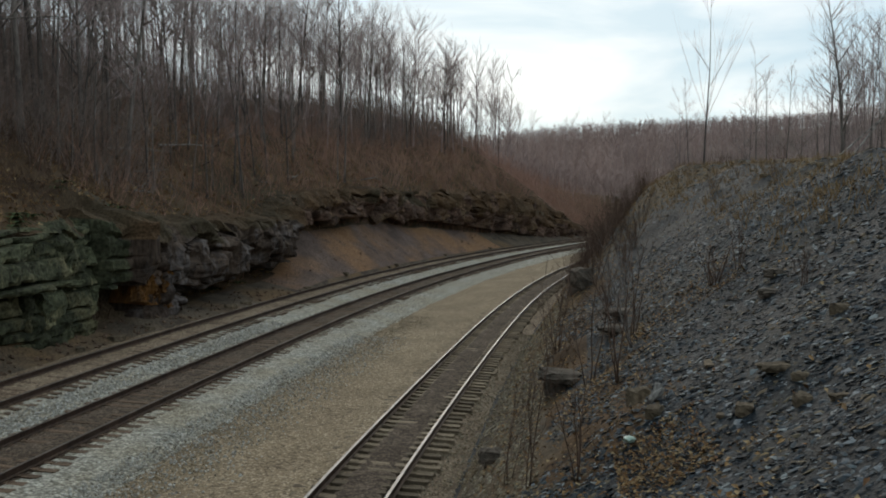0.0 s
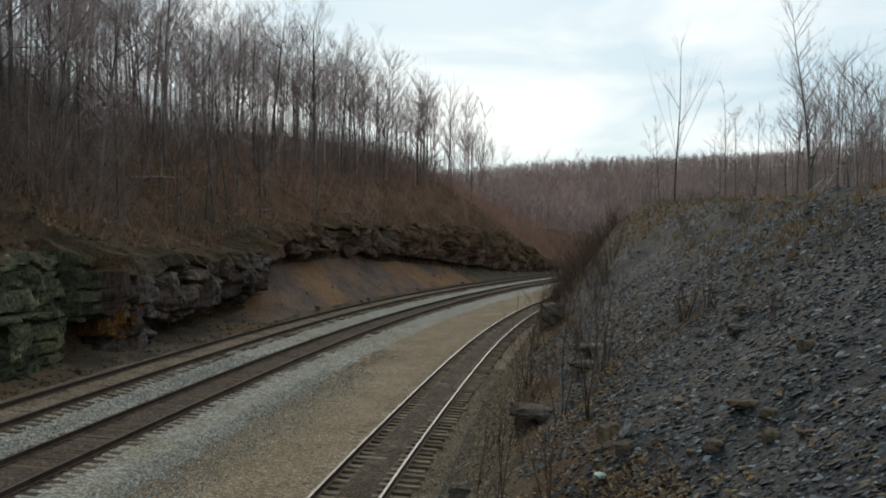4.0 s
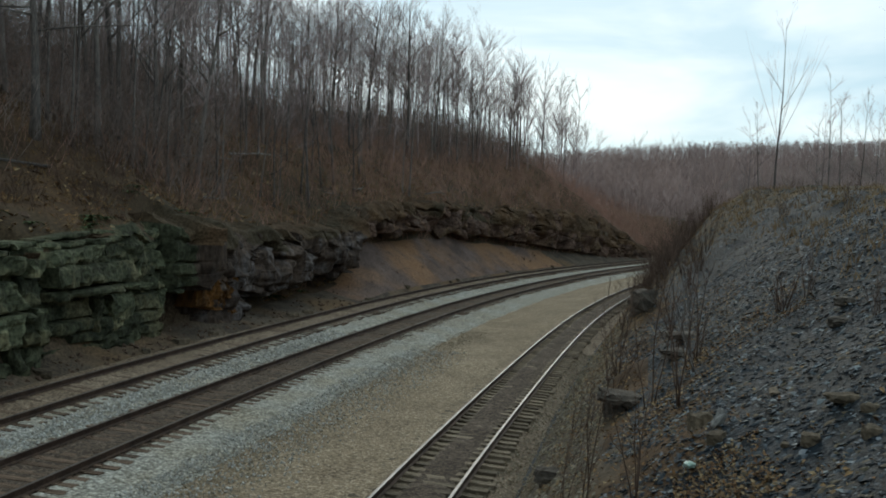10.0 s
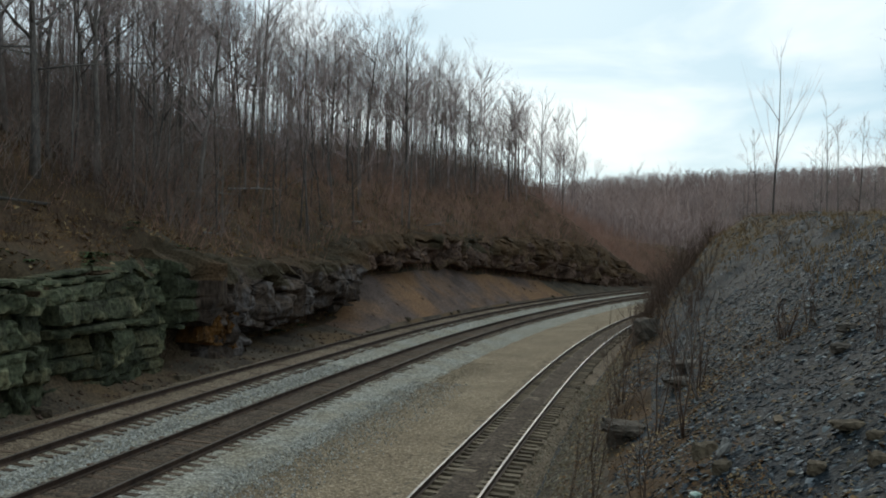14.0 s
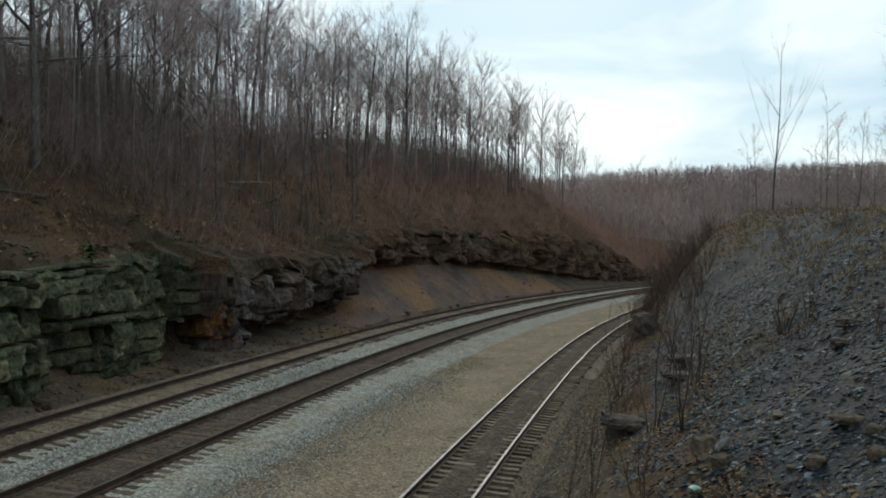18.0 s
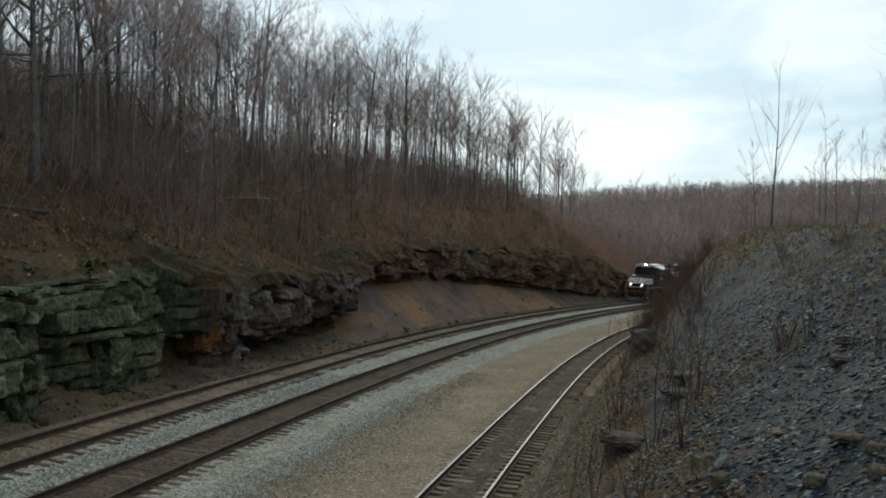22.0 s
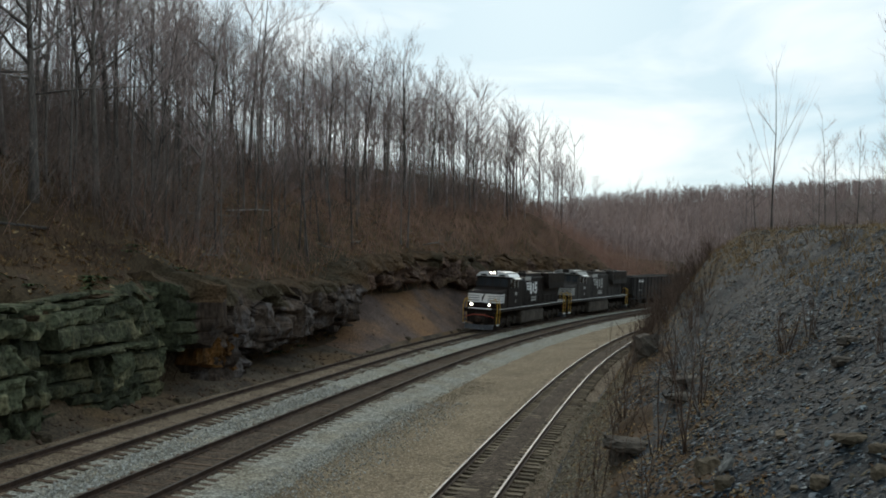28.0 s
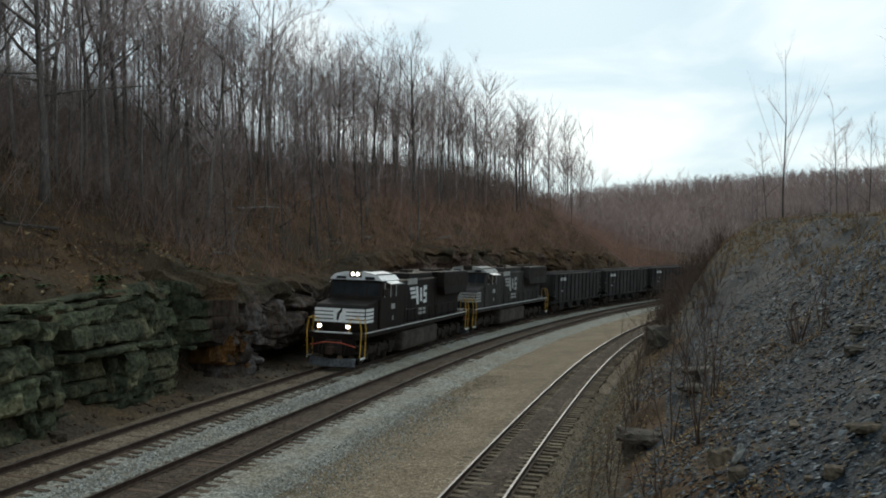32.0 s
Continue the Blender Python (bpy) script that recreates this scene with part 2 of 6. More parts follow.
M_BARK = mat("grey_bark", (0.095, 0.083, 0.074), (0.21, 0.184, 0.165), 2.5, 14, 0.95, 0.4, stretch=(1, 1, 0.25), spread=0.4)
M_TWIG = mat("grey_twigs", (0.2438, 0.1898, 0.1748), (0.4145, 0.3277, 0.3047), 1.2, 8, 0.95, 0.0, spread=0.3)
M_THICKET = mat("dark_brown_thicket", (0.15, 0.118, 0.102), (0.29, 0.23, 0.20), 0.4, 5, 0.95, 0.0)
# twigs at the valley's bend, brown made paler in place of haze
M_HAZETWIG = mat("far_brown_twigs_hazed", (0.27, 0.198, 0.174), (0.43, 0.318, 0.278), 0.05, 1, 1.0, 0.0, grain=0.2)
# ridge twigs: the haze of distance is painted into this lighter brown
M_HAZERIDGE = mat("ridge_brown_twigs_hazed", (0.24, 0.18, 0.162), (0.40, 0.3, 0.27), 0.05, 1, 1.0, 0.0, grain=0.2)
M_BRUSH = mat("red_brown_brush", (0.225, 0.134, 0.1), (0.44, 0.262, 0.198), 0.3, 3, 1.0, 0.0)
M_CHIPS = island_mat("shale_chips", [(0.0079, 0.0103, 0.0128), (0.0393, 0.0495, 0.0584), (0.0127, 0.0166, 0.0204), (0.1746, 0.1935, 0.2058), (0.0236, 0.0306, 0.0371), (0.0087, 0.0117, 0.0146), (0.0917, 0.0765, 0.0482), (0.0873, 0.1026, 0.1149), (0.0157, 0.0207, 0.026), (0.0524, 0.0639, 0.0742), (0.0105, 0.014, 0.0176)], 0.7)
M_FLAKES = island_mat("blue_grey_shale_flakes", [(0.02, 0.027, 0.032), (0.05, 0.064, 0.072), (0.03, 0.039, 0.045), (0.115, 0.135, 0.14), (0.016, 0.021, 0.026), (0.1, 0.078, 0.05), (0.038, 0.049, 0.056), (0.2, 0.22, 0.22), (0.024, 0.031, 0.037), (0.06, 0.05, 0.036)], 0.7)
M_LEAF = island_mat("dead_leaves", [(0.187, 0.102, 0.0425), (0.255, 0.1615, 0.0765), (0.1275, 0.068, 0.034), (0.306, 0.221, 0.119), (0.17, 0.1105, 0.0595)], 0.9)
M_STONES = island_mat("ballast_stones", [(0.26, 0.25, 0.222), (0.40, 0.385, 0.345), (0.33, 0.317, 0.28), (0.50, 0.485, 0.44), (0.23, 0.21, 0.175)], 0.85)
M_TANSTONE = island_mat("tan_gravel_stones", [(0.16, 0.125, 0.08), (0.235, 0.19, 0.125), (0.19, 0.165, 0.12), (0.29, 0.25, 0.185)], 0.9)
M_RUBBLE = mat("grey_brown_rubble", (0.0701, 0.0466, 0.0337), (0.1309, 0.0875, 0.0598), 2, 12, 0.9, 0.6)
M_BOULDER = mat("brown_sandstone_boulder", (0.06, 0.047, 0.032), (0.16, 0.124, 0.084), 2, 12, 0.9, 0.7, spread=0.3)
M_BLACK = mat("black_engine_paint", (0.009, 0.0063, 0.0052), (0.021, 0.0144, 0.0115), 0.8, 7, 0.55, 0.05, grain=0.25, stretch=(1, 1, 0.4), spec=0.12)
M_OLDPAINT = mat("faded_dusty_black_paint", (0.03, 0.026, 0.0235), (0.066, 0.058, 0.052), 0.8, 7, 0.7, 0.05, grain=0.3, stretch=(1, 1, 0.4))
M_GRIME = mat("grimy_running_gear", (0.022, 0.0176, 0.0141), (0.0605, 0.0461, 0.0352), 2, 12, 0.85, 0.3)
M_WHITE = mat("white_paint", (0.78, 0.77, 0.75), (0.88, 0.87, 0.85), 1.5, 8, 0.5, 0.02, grain=0.08, spec=0.4)
M_YELLOW = mat("yellow_paint", (0.50, 0.27, 0.03), (0.62, 0.36, 0.05), 2, 10, 0.55, 0.02, grain=0.15, spec=0.4)
M_RED = mat("red_paint", (0.42, 0.07, 0.03), (0.5, 0.10, 0.05), 2, 10, 0.5, 0.02, grain=0.15, spec=0.4)
M_TANK = mat("dusty_fuel_tank", (0.055, 0.0451, 0.037), (0.11, 0.0902, 0.073), 1.2, 9, 0.7, 0.1)
M_PLOW = mat("worn_grey_steel", (0.12, 0.125, 0.13), (0.22, 0.225, 0.235), 2, 9, 0.55, 0.1, metal=0.3)
M_GLASS = mat("dark_cab_glass", (0.015, 0.017, 0.02), (0.03, 0.034, 0.04), 1, 5, 0.12, 0.0, spec=0.35, grain=0.05)
M_CAR = mat("dirty_black_car_side", (0.020, 0.0185, 0.0175), (0.05, 0.045, 0.042), 0.6, 5, 0.75, 0.1, stretch=(1, 1, 0.3), spread=0.3)
M_COAL = mat("coal_load", (0.008, 0.008, 0.0085), (0.024, 0.024, 0.025), 3, 12, 0.9, 0.8, spec=0.05)
M_FADED = mat("faded_white_lettering", (0.30, 0.29, 0.27), (0.45, 0.44, 0.41), 3, 10, 0.7, 0.0)
M_LAMP = glow("lit_headlight", (1.0, 0.93, 0.80), 9.0)
M_BIRCH = mat("pale_birch_bark", (0.22, 0.21, 0.19), (0.36, 0.34, 0.31), 3, 10, 0.85, 0.2, third=(0.06, 0.05, 0.045), third_scale=1.5)
M_PLASTIC = mat("pale_green_plastic", (0.22, 0.36, 0.29), (0.55, 0.64, 0.58), 5, 10, 0.35, 0.1, grain=0.1)
M_DRYSTEM = mat("brown_dead_stems", (0.075, 0.048, 0.036), (0.14, 0.095, 0.07), 1, 6, 0.95, 0.0)
M_FERN = mat("dark_green_fern", (0.03, 0.05, 0.02), (0.06, 0.085, 0.035), 2, 10, 0.9, 0.0)


# ---- plan: distance s along the curve, offset u outwards from the siding's centre line ----
CX, CY, RAD, CANT = 438.62, -35.16, 443.82, 0.0446
A0 = math.atan2(-CY, -CX)
U1, U2, U3 = 11.70, 7.79, 0.0


EYE = 5.763


def tighten(d):
    """Past some 60 m the curve tightens and the line climbs: the plan draws in by this factor."""
    return 1 - 0.021 * np.log1p(np.exp((np.minimum(d, 220.0) - 62) / 14))


# How each track strays from its even curve: stations, then sideways and upward by track.
STRAY_S = [8, 16, 26, 40, 60, 85, 120, 170]
STRAY_U = ((-0.187, -0.188, -0.003, 0.053, 0.29, 0.386, 0.201, 0.008), (0.122, 0.229, 0.213, 0.305, 0.394, 0.253, 0.098, -0.029), (0.186, 0.057, -0.259, -0.302, 0.027, 0.342, 0.198, 0.026))
STRAY_Z = ((-0.052, -0.07, -0.036, -0.004, 0.095, 0.133, 0.067, 0.0), (0.015, -0.053, -0.136, -0.11, -0.031, 0.01, 0.017, 0.012), (0.032, 0.08, 0.095, 0.081, 0.074, 0.062, 0.015, 0.0))
STRAY_W = (((8.8, 10.7, 12.7, 14.2), (0, 1, 1, 0)), ((1.0, 6.8, 8.8, 10.7), (0, 1, 1, 0)), ((-2.6, -1.0, 1.0, 6.8), (0, 1, 1, 0)))


def eased(values):
    """The values at the stations as a smooth curve, metre by metre."""
    bell = np.exp(-0.5 * (np.arange(-24, 25) / 8.0) ** 2)
    return np.convolve(np.interp(np.arange(-64, 265), STRAY_S, values), bell / bell.sum(), "valid")


EASED_S = np.arange(-40, 241)
EASED = [(eased(su), eased(sz), w) for su, sz, w in zip(STRAY_U, STRAY_Z, STRAY_W)]


def stray(s, u):
    """Sideways and upward shift of the bed at a place of the plan."""
    du, dz = 0.0, 0.0
    for su, sz, (wu, wv) in EASED:
        w = np.interp(u, wu, wv)
        du, dz = du + w * np.interp(s, EASED_S, su), dz + w * np.interp(s, EASED_S, sz)
    return du, dz


def bend(x, y, z):
    k = float(tighten(math.hypot(x, y)))
    return Vector((x * k, y * k, EYE + (z - EYE) * k))


def at(s, u, z=0.0):
    du, dz = stray(s, u)
    a, r = A0 - s / RAD, RAD + u + float(du)
    return bend(CX + r * math.cos(a), CY + r * math.sin(a), z + float(dz))


def scale_at(s, u):
    a, r = A0 - s / RAD, RAD + u
    return float(tighten(math.hypot(CX + r * math.cos(a), CY + r * math.sin(a))))


def at_np(s, u, z):
    du, dz = stray(s, u)
    a, r, z = A0 - s / RAD, RAD + u + du, z + dz
    x, y = CX + r * np.cos(a), CY + r * np.sin(a)
    k = tighten(np.hypot(x, y))
    return np.stack([x * k, y * k, EYE + (z - EYE) * k], -1)


def vnoise(x, y, seed=0):
    """Smooth value noise on a lattice, 0 to 1."""
    x, y = np.asarray(x, float), np.asarray(y, float)
    xi, yi = np.floor(x).astype(np.int64), np.floor(y).astype(np.int64)
    fx, fy = x - xi, y - yi
    fx, fy = fx * fx * (3 - 2 * fx), fy * fy * (3 - 2 * fy)

    def h(i, j):
        k = (i * 374761393 + j * 668265263 + seed * 974634777) & 0xFFFFFFFF
        k = ((k ^ (k >> 13)) * 1274126177) & 0xFFFFFFFF
        return ((k ^ (k >> 16)) & 0xFFFF) / 65535.0

    a, b = h(xi, yi) * (1 - fx) + h(xi + 1, yi) * fx, h(xi, yi + 1) * (1 - fx) + h(xi + 1, yi + 1) * fx
    return a * (1 - fy) + b * fy


def fbm(x, y, seed=0, octaves=4):
    v, amp, tot = 0, 1.0, 0
    for k in range(octaves):
        v = v + amp * vnoise(np.asarray(x) * 2 ** k, np.asarray(y) * 2 ** k, seed + k)
        tot, amp = tot + amp, amp * 0.5
    return v / tot - 0.5


# Outer cutting, along s: face offset, underside and top of the rock band.
ST = [-60, 10, 27.6, 28.2, 28.9, 36.5, 37.6, 39.6, 41, 44, 52, 60, 63, 66, 72, 80, 100, 120, 140, 156, 166, 176, 400]
FACE = [14.0, 14.0, 14.0, 15.2, 14.4, 14.5, 15.9, 15.9, 14.9, 14.9, 15.3, 15.6, 15.9, 17.0, 17.3, 17.4, 17.0, 16.2, 15.4, 15.4, 16, 17, 17]
BASE = [0.3, 0.3, 0.3, 0.3, 0.3, 0.3, 0.35, 0.4, 0.5, 1.0, 1.3, 1.8, 2.9, 4.1, 4.5, 4.5, 3.9, 2.3, 0.7, 0.4, 0.3, 0.2, 0.2]
TOP = [4.0, 4.1, 4.4, 4.6, 4.75, 5.2, 5.3, 5.4, 5.4, 5.3, 5.0, 5.0, 5.4, 6.5, 6.9, 7.2, 7.3, 7.5, 6.8, 3.6, 1.6, 0.6, 0.6]
# The hill keeps an even line where the face is notched.
BROW = [14.2 if k < 29 else 14.7 if k < 41 else f for k, f in zip(ST, FACE)]
# Hill above it: rise over the rock top at the crest, and the crest's distance behind the face.
RISE = [9.5] * 5 + [10, 10.5, 11, 11.7, 12.3] + [12.5, 12.4, 12.4, 12.4, 11.8, 11.2, 11.4, 12.4, 13.5, 14, 14, 12, 14]


def outer_height(s, u):
    f, b, t, rise = (np.interp(s, ST, k) for k in (FACE, BASE, TOP, RISE))
    x = u - f
    # the dirt runs in under the overhanging ledges
    low = b * np.interp(s, (41, 46, 59, 64, 120, 140), (1, 0.5, 0.6, 0.88, 0.88, 1))
    back = np.interp(s, (41, 46, 59, 64, 120, 140), (0.5, 2.0, 2.0, 1.5, 1.5, 0.5))
    z = np.where(u < 13.6, 0.20 + 0.12 * (u - 13.2), 0.25 + (u - 13.6) / np.maximum(f + back - 13.6, 0.2) * (low + 0.1))
    z = np.where(x > back, low + 0.35 + (x - back) / 0.9 * (t - low - 0.45), z)
    up = np.clip((u - np.interp(s, ST, BROW) - back - 0.9) / 26, 0, 1)
    z = np.where(x > back + 0.9, t - 0.1 + rise * (1.55 * up - 0.55 * up ** 2), z)
    return z + np.clip((x - 30) / 200, 0, 1) * 6


# Inner bank: knots of offset and height at stations along s.
IS = [-80, -3, 1.5, 6, 12, 24, 40, 58, 70, 90, 130, 160, 400]
IU = [[-2.3, -3.4, -5.0, -9, -13.5], [-2.3, -2.9, -3.4, -5.5, -13.5], [-2.3, -2.9, -3.4, -5.5, -13.5], [-2.4, -3.3, -4.6, -8.5, -13.5],
      [-2.4, -3.3, -4.8, -9, -13.5], [-2.4, -3.3, -5.0, -9, -13.2], [-2.3, -3.2, -5.0, -9, -13], [-2.2, -2.9, -4.6, -7.4, -10.5],
      [-2.2, -2.85, -4.4, -7.0, -9.2], [-2.2, -2.95, -4.4, -6.5, -9.8], [-2.4, -3.4, -5, -8, -12], [-2.5, -4, -6, -9, -14], [-2.5, -4, -6, -9, -14]]
IZ = [[0.0, 1.0, 2.4, 4.6, 6.6], [0.0, 1.6, 3.9, 4.6, 7.0], [0.0, 1.6, 3.8, 4.5, 7.0], [0.0, 0.9, 2.05, 4.4, 7.0],
      [0.0, 0.85, 1.95, 4.5, 7.0], [0.0, 0.85, 2.0, 4.7, 7.2], [0.0, 1.0, 2.3, 5.2, 7.3], [0.0, 1.2, 3.2, 6.6, 8.0],
      [0.0, 1.2, 3.0, 6.7, 8.35], [0.0, 0.95, 1.85, 3.4, 6.2], [0.0, 0.8, 1.6, 2.8, 4.5], [0.0, 0.5, 1, 2, 3], [0.0, 0.4, 0.8, 1.5, 2]]


def inner_height(s, u):
    iu = [np.interp(s, IS, [r[k] for r in IU]) for k in range(5)]
    iz = [np.interp(s, IS, [r[k] for r in IZ]) for k in range(5)]
    z = np.full_like(u, 0.0)
    for k in range(4):
        w = np.clip((iu[k] - u) / (iu[k] - iu[k + 1]), 0, 1)
        z = np.where(u <= iu[k], iz[k] + w * (iz[k + 1] - iz[k]), z)
    over = iu[4] - u
    return np.where(over > 0, iz[4] + 0.3 * np.minimum(over, 3) / 3 - 5 * np.clip((over - 8) / 60, 0, 1), z)


def height(s, u):
    s, u = np.asarray(s, float), np.asarray(u, float)
    z = np.where(u > 13.2, outer_height(s, np.maximum(u, 13.2)), np.where(u < -2.2, inner_height(s, np.minimum(u, -2.2)), CANT * u - 0.62))
    z = np.where((u > -2.2) & (u <= -1.7), -0.35 - 0.3 * (u + 2.2), z)
    rough = np.where(u > 13.2, np.clip((u - 13.6) / 3, 0, 1), np.where(u < -2.2, np.clip((-2.4 - u) / 1.5, 0, 1), 0))
    z = z + rough * (0.55 * fbm(s / 3.1, u / 2.6, 3, 4) + np.where(u > 18, 1.2, 0.25) * fbm(s / 14, u / 11, 9, 2))
    # far ridge across the valley
    a, r = A0 - s / RAD, RAD + u
    x, y = CX + r * np.cos(a), CY + r * np.sin(a)
    d = np.hypot(x, y)
    ridge = 31 * np.clip((d - 215) / 230, 0, 1) ** 1.1 * (0.92 + 0.5 * fbm(x / 160, y / 160, 21, 3))
    ridge = ridge * np.clip(0.845 + 0.028 * (np.degrees(np.arctan2(x, y)) - 6.4), 0.7, 1.4)
    far = np.clip((d - 190) / 60, 0, 1) * np.clip((np.abs(u - 6) - 12) / 25, 0, 1)
    return z * (1 - 0.6 * far) + ridge * np.clip((np.abs(u - 6) - 14) / 40, 0, 1)


def part(name, bm, material, parent, label=""):
    """Links a bmesh, or (vertices, faces), as one mesh under a thing or a part."""
    me = bpy.data.meshes.new(name)
    if isinstance(bm, tuple):
        me.from_pydata(bm[0], [], bm[1])
    else:
        bm.to_mesh(me)
        bm.free()
    for m in material if isinstance(material, list) else [material]:
        me.materials.append(m)
    ob = new(name, me)
    ob.parent = parent
    if label:
        ob["label"] = label
    return ob


def smooth(ob):
    ob.data.polygons.foreach_set("use_smooth", np.ones(len(ob.data.polygons), bool))
    return ob


def box(bm, x0, x1, y0, y1, z0, z1, bevel=0.0):
    """A box from corner to corner, with bevelled edges."""
    m = Matrix.Translation(((x0 + x1) / 2, (y0 + y1) / 2, (z0 + z1) / 2)) @ Matrix.Diagonal((x1 - x0, y1 - y0, z1 - z0, 1))
    made = bmesh.ops.create_cube(bm, size=1, matrix=m)["verts"]
    if bevel:
        bmesh.ops.bevel(bm, geom=list({e for v in made for e in v.link_edges}), offset=bevel, segments=2, affect="EDGES", profile=0.6)
    return bm


def tube(V, Fc, pts, radii, sides=5, caps=True):
    """Adds a tapered tube along pts to the lists V, Fc."""
    base = len(V)
    n = len(pts)
    for i, (p, r) in enumerate(zip(pts, radii)):
        d = (pts[min(i + 1, n - 1)] - pts[max(i - 1, 0)]).normalized()
        a = d.cross(Vector((0.31, 0.95, 0.05)) if abs(d.x) > 0.9 else Vector((1, 0.02, 0.07))).normalized()
        b = d.cross(a)
        for k in range(sides):
            w = 2 * math.pi * k / sides
            V.append(p + a * (r * math.cos(w)) + b * (r * math.sin(w)))
    for i in range(n - 1):
        for k in range(sides):
            k2 = (k + 1) % sides
            Fc.append((base + i * sides + k, base + i * sides + k2, base + (i + 1) * sides + k2, base + (i + 1) * sides + k))
    if not caps:
        return
    Fc.append(tuple(base + k for k in range(sides))[::-1])
    Fc.append(tuple(base + (n - 1) * sides + k for k in range(sides)))


# ---- ground: one sheet, polar about the curve's centre ----
def spread_list(*spans):
    out = []
    for a, b, step in spans:
        out += list(np.arange(a, b, step))
    return np.array(out)


def build_ground():
    S = np.concatenate([spread_list((-1394, -200, 80), (-200, -20, 15), (-20, 0, 1.5), (0, 95, 0.45), (95, 200, 1.5), (200, 520, 8), (520, 1394, 60)), [1394.3]])
    U = np.concatenate([[-443.5], spread_list((-430, -100, 30), (-100, -30, 7), (-30, -15, 1.5), (-15, -2, 0.3), (-2, 13.2, 1.9)), spread_list((13.2, 20, 0.3), (20, 50, 1.0), (50, 120, 4), (120, 400, 20), (400, 1000, 100)), [1500, 2600]])
    s, u = np.meshgrid(S, U)
    z = height(s, u)
    co = at_np(s, u, z).reshape(-1, 3)
    nu, ns = s.shape
    i = (np.arange(nu - 1)[:, None] * ns + np.arange(ns - 1)[None, :]).ravel()
    faces = np.stack([i, i + 1, i + 1 + ns, i + ns], 1)
    ob = part("ground", (co.tolist(), faces.tolist()), [M_LITTER, M_SHALE, M_GRASS, M_DITCH, M_TALUS, M_HAZEGROUND], None)
    sc, uc = (s[:-1, :-1] + s[1:, 1:]) / 2, (u[:-1, :-1] + u[1:, 1:]) / 2
    wob = 3.0 * fbm(sc / 4, uc / 4, 40, 3)
    f, b = np.interp(sc, ST, FACE), np.interp(sc, ST, BASE)
    m = np.zeros(sc.shape, int)
    m[(uc < 0)] = 1
    m[(uc < 0) & (uc + wob < -12.6)] = 2
    m[(uc < 0) & (sc > 50) & (uc + wob < -4.5)] = 2
    m[(uc < -2) & (uc + wob > -4.4) & (sc > 8)] = 3
    m[(uc < -3.4) & (uc + 2 * wob > -5.0) & (uc + wob < -3.9) & (sc > 14)] = 0
    m[(uc > 12) & (uc < f + 1)] = 3
    m[(uc > 14.2) & (uc < f + 1) & (sc > 58) & (sc + 4 * wob < 118)] = 4
    m[(uc > f + 1.5) & (sc + 2.5 * wob < 26) & (uc + wob < 19)] = 1
    x, y = co.reshape(nu, ns, 3)[:-1, :-1, 0], co.reshape(nu, ns, 3)[:-1, :-1, 1]
    m[np.hypot(x, y) > 176] = 5
    ob.data.polygons.foreach_set("material_index", m.ravel().astype(np.int32))
    smooth(ob)
    tagged(ob, "uneven ground of dark shale, leaf litter and dry grass", "ground", kind="structure")


build_ground()


def strip(name, us, zs, s0, s1, step, material, label, seed, rough=0.03, edge=0.12):
    """A long bed along the curve with the given cross-section."""
    S = np.arange(s0, s1 + step, step)
    U, Z = np.array(us), np.array(zs)
    s, k = np.meshgrid(S, np.arange(len(U)))
    u = U[k].astype(float)
    inner = (k > 0) & (k < len(U) - 1)
    u = u + np.where(inner, edge * 2 * fbm(s / 1.3, u * 3.1, seed, 3), edge * 3 * fbm(s / 2.2, u, seed + 7, 3))
    z = Z[k] + CANT * u + np.where(inner, rough * 2 * fbm(s / 0.7, u / 0.5, seed + 3, 3), 0)
    co = at_np(s, u, z).reshape(-1, 3)
    n = len(S)
    i = (np.arange(len(U) - 1)[:, None] * n + np.arange(n - 1)[None, :]).ravel()
    ob = part(name, (co.tolist(), np.stack([i, i + 1, i + 1 + n, i + n], 1).tolist()), material, None)
    smooth(ob)
    return tagged(ob, label, "ballast bed", kind="structure")


def dense(pairs, step=0.3):
    us, zs = [], []
    for (u0, z0), (u1, z1) in zip(pairs, pairs[1:]):
        n = max(1, round((u1 - u0) / step))
        us += [u0 + (u1 - u0) * k / n for k in range(n)]
        zs += [z0 + (z1 - z0) * k / n for k in range(n)]
    return us + [pairs[-1][0]], zs + [pairs[-1][1]]


strip("ballast_main", *dense([(4.2, -0.52), (4.9, -0.37), (5.6, -0.25), (6.3, -0.215), (6.9, -0.2), (7.05, -0.25), (8.6, -0.25), (8.75, -0.22), (9.3, -0.22), (9.75, -0.24), (10.2, -0.21), (10.85, -0.195), (11.0, -0.25), (12.4, -0.25), (12.9, -0.4), (13.2, -0.6)], 0.15), -40, 560, 0.3, M_BALLAST, "pale grey crushed stone ballast under the main tracks", 51)
strip("gravel_strip", *dense([(0.80, -0.22), (0.95, -0.168), (1.45, -0.175), (2.2, -0.25), (4.3, -0.31), (5.2, -0.40)], 0.3), -40, 560, 0.3, M_GRAVEL, "flat tan gravel strip between the tracks", 61, 0.02, 0.2)
strip("ballast_siding", *dense([(-2.5, -0.55), (-1.9, -0.34), (-1.4, -0.26), (1.4, -0.24), (1.8, -0.33)], 0.4), -40, 560, 0.5, M_BROWNBED, "dirty brown ballast under the siding track", 71)
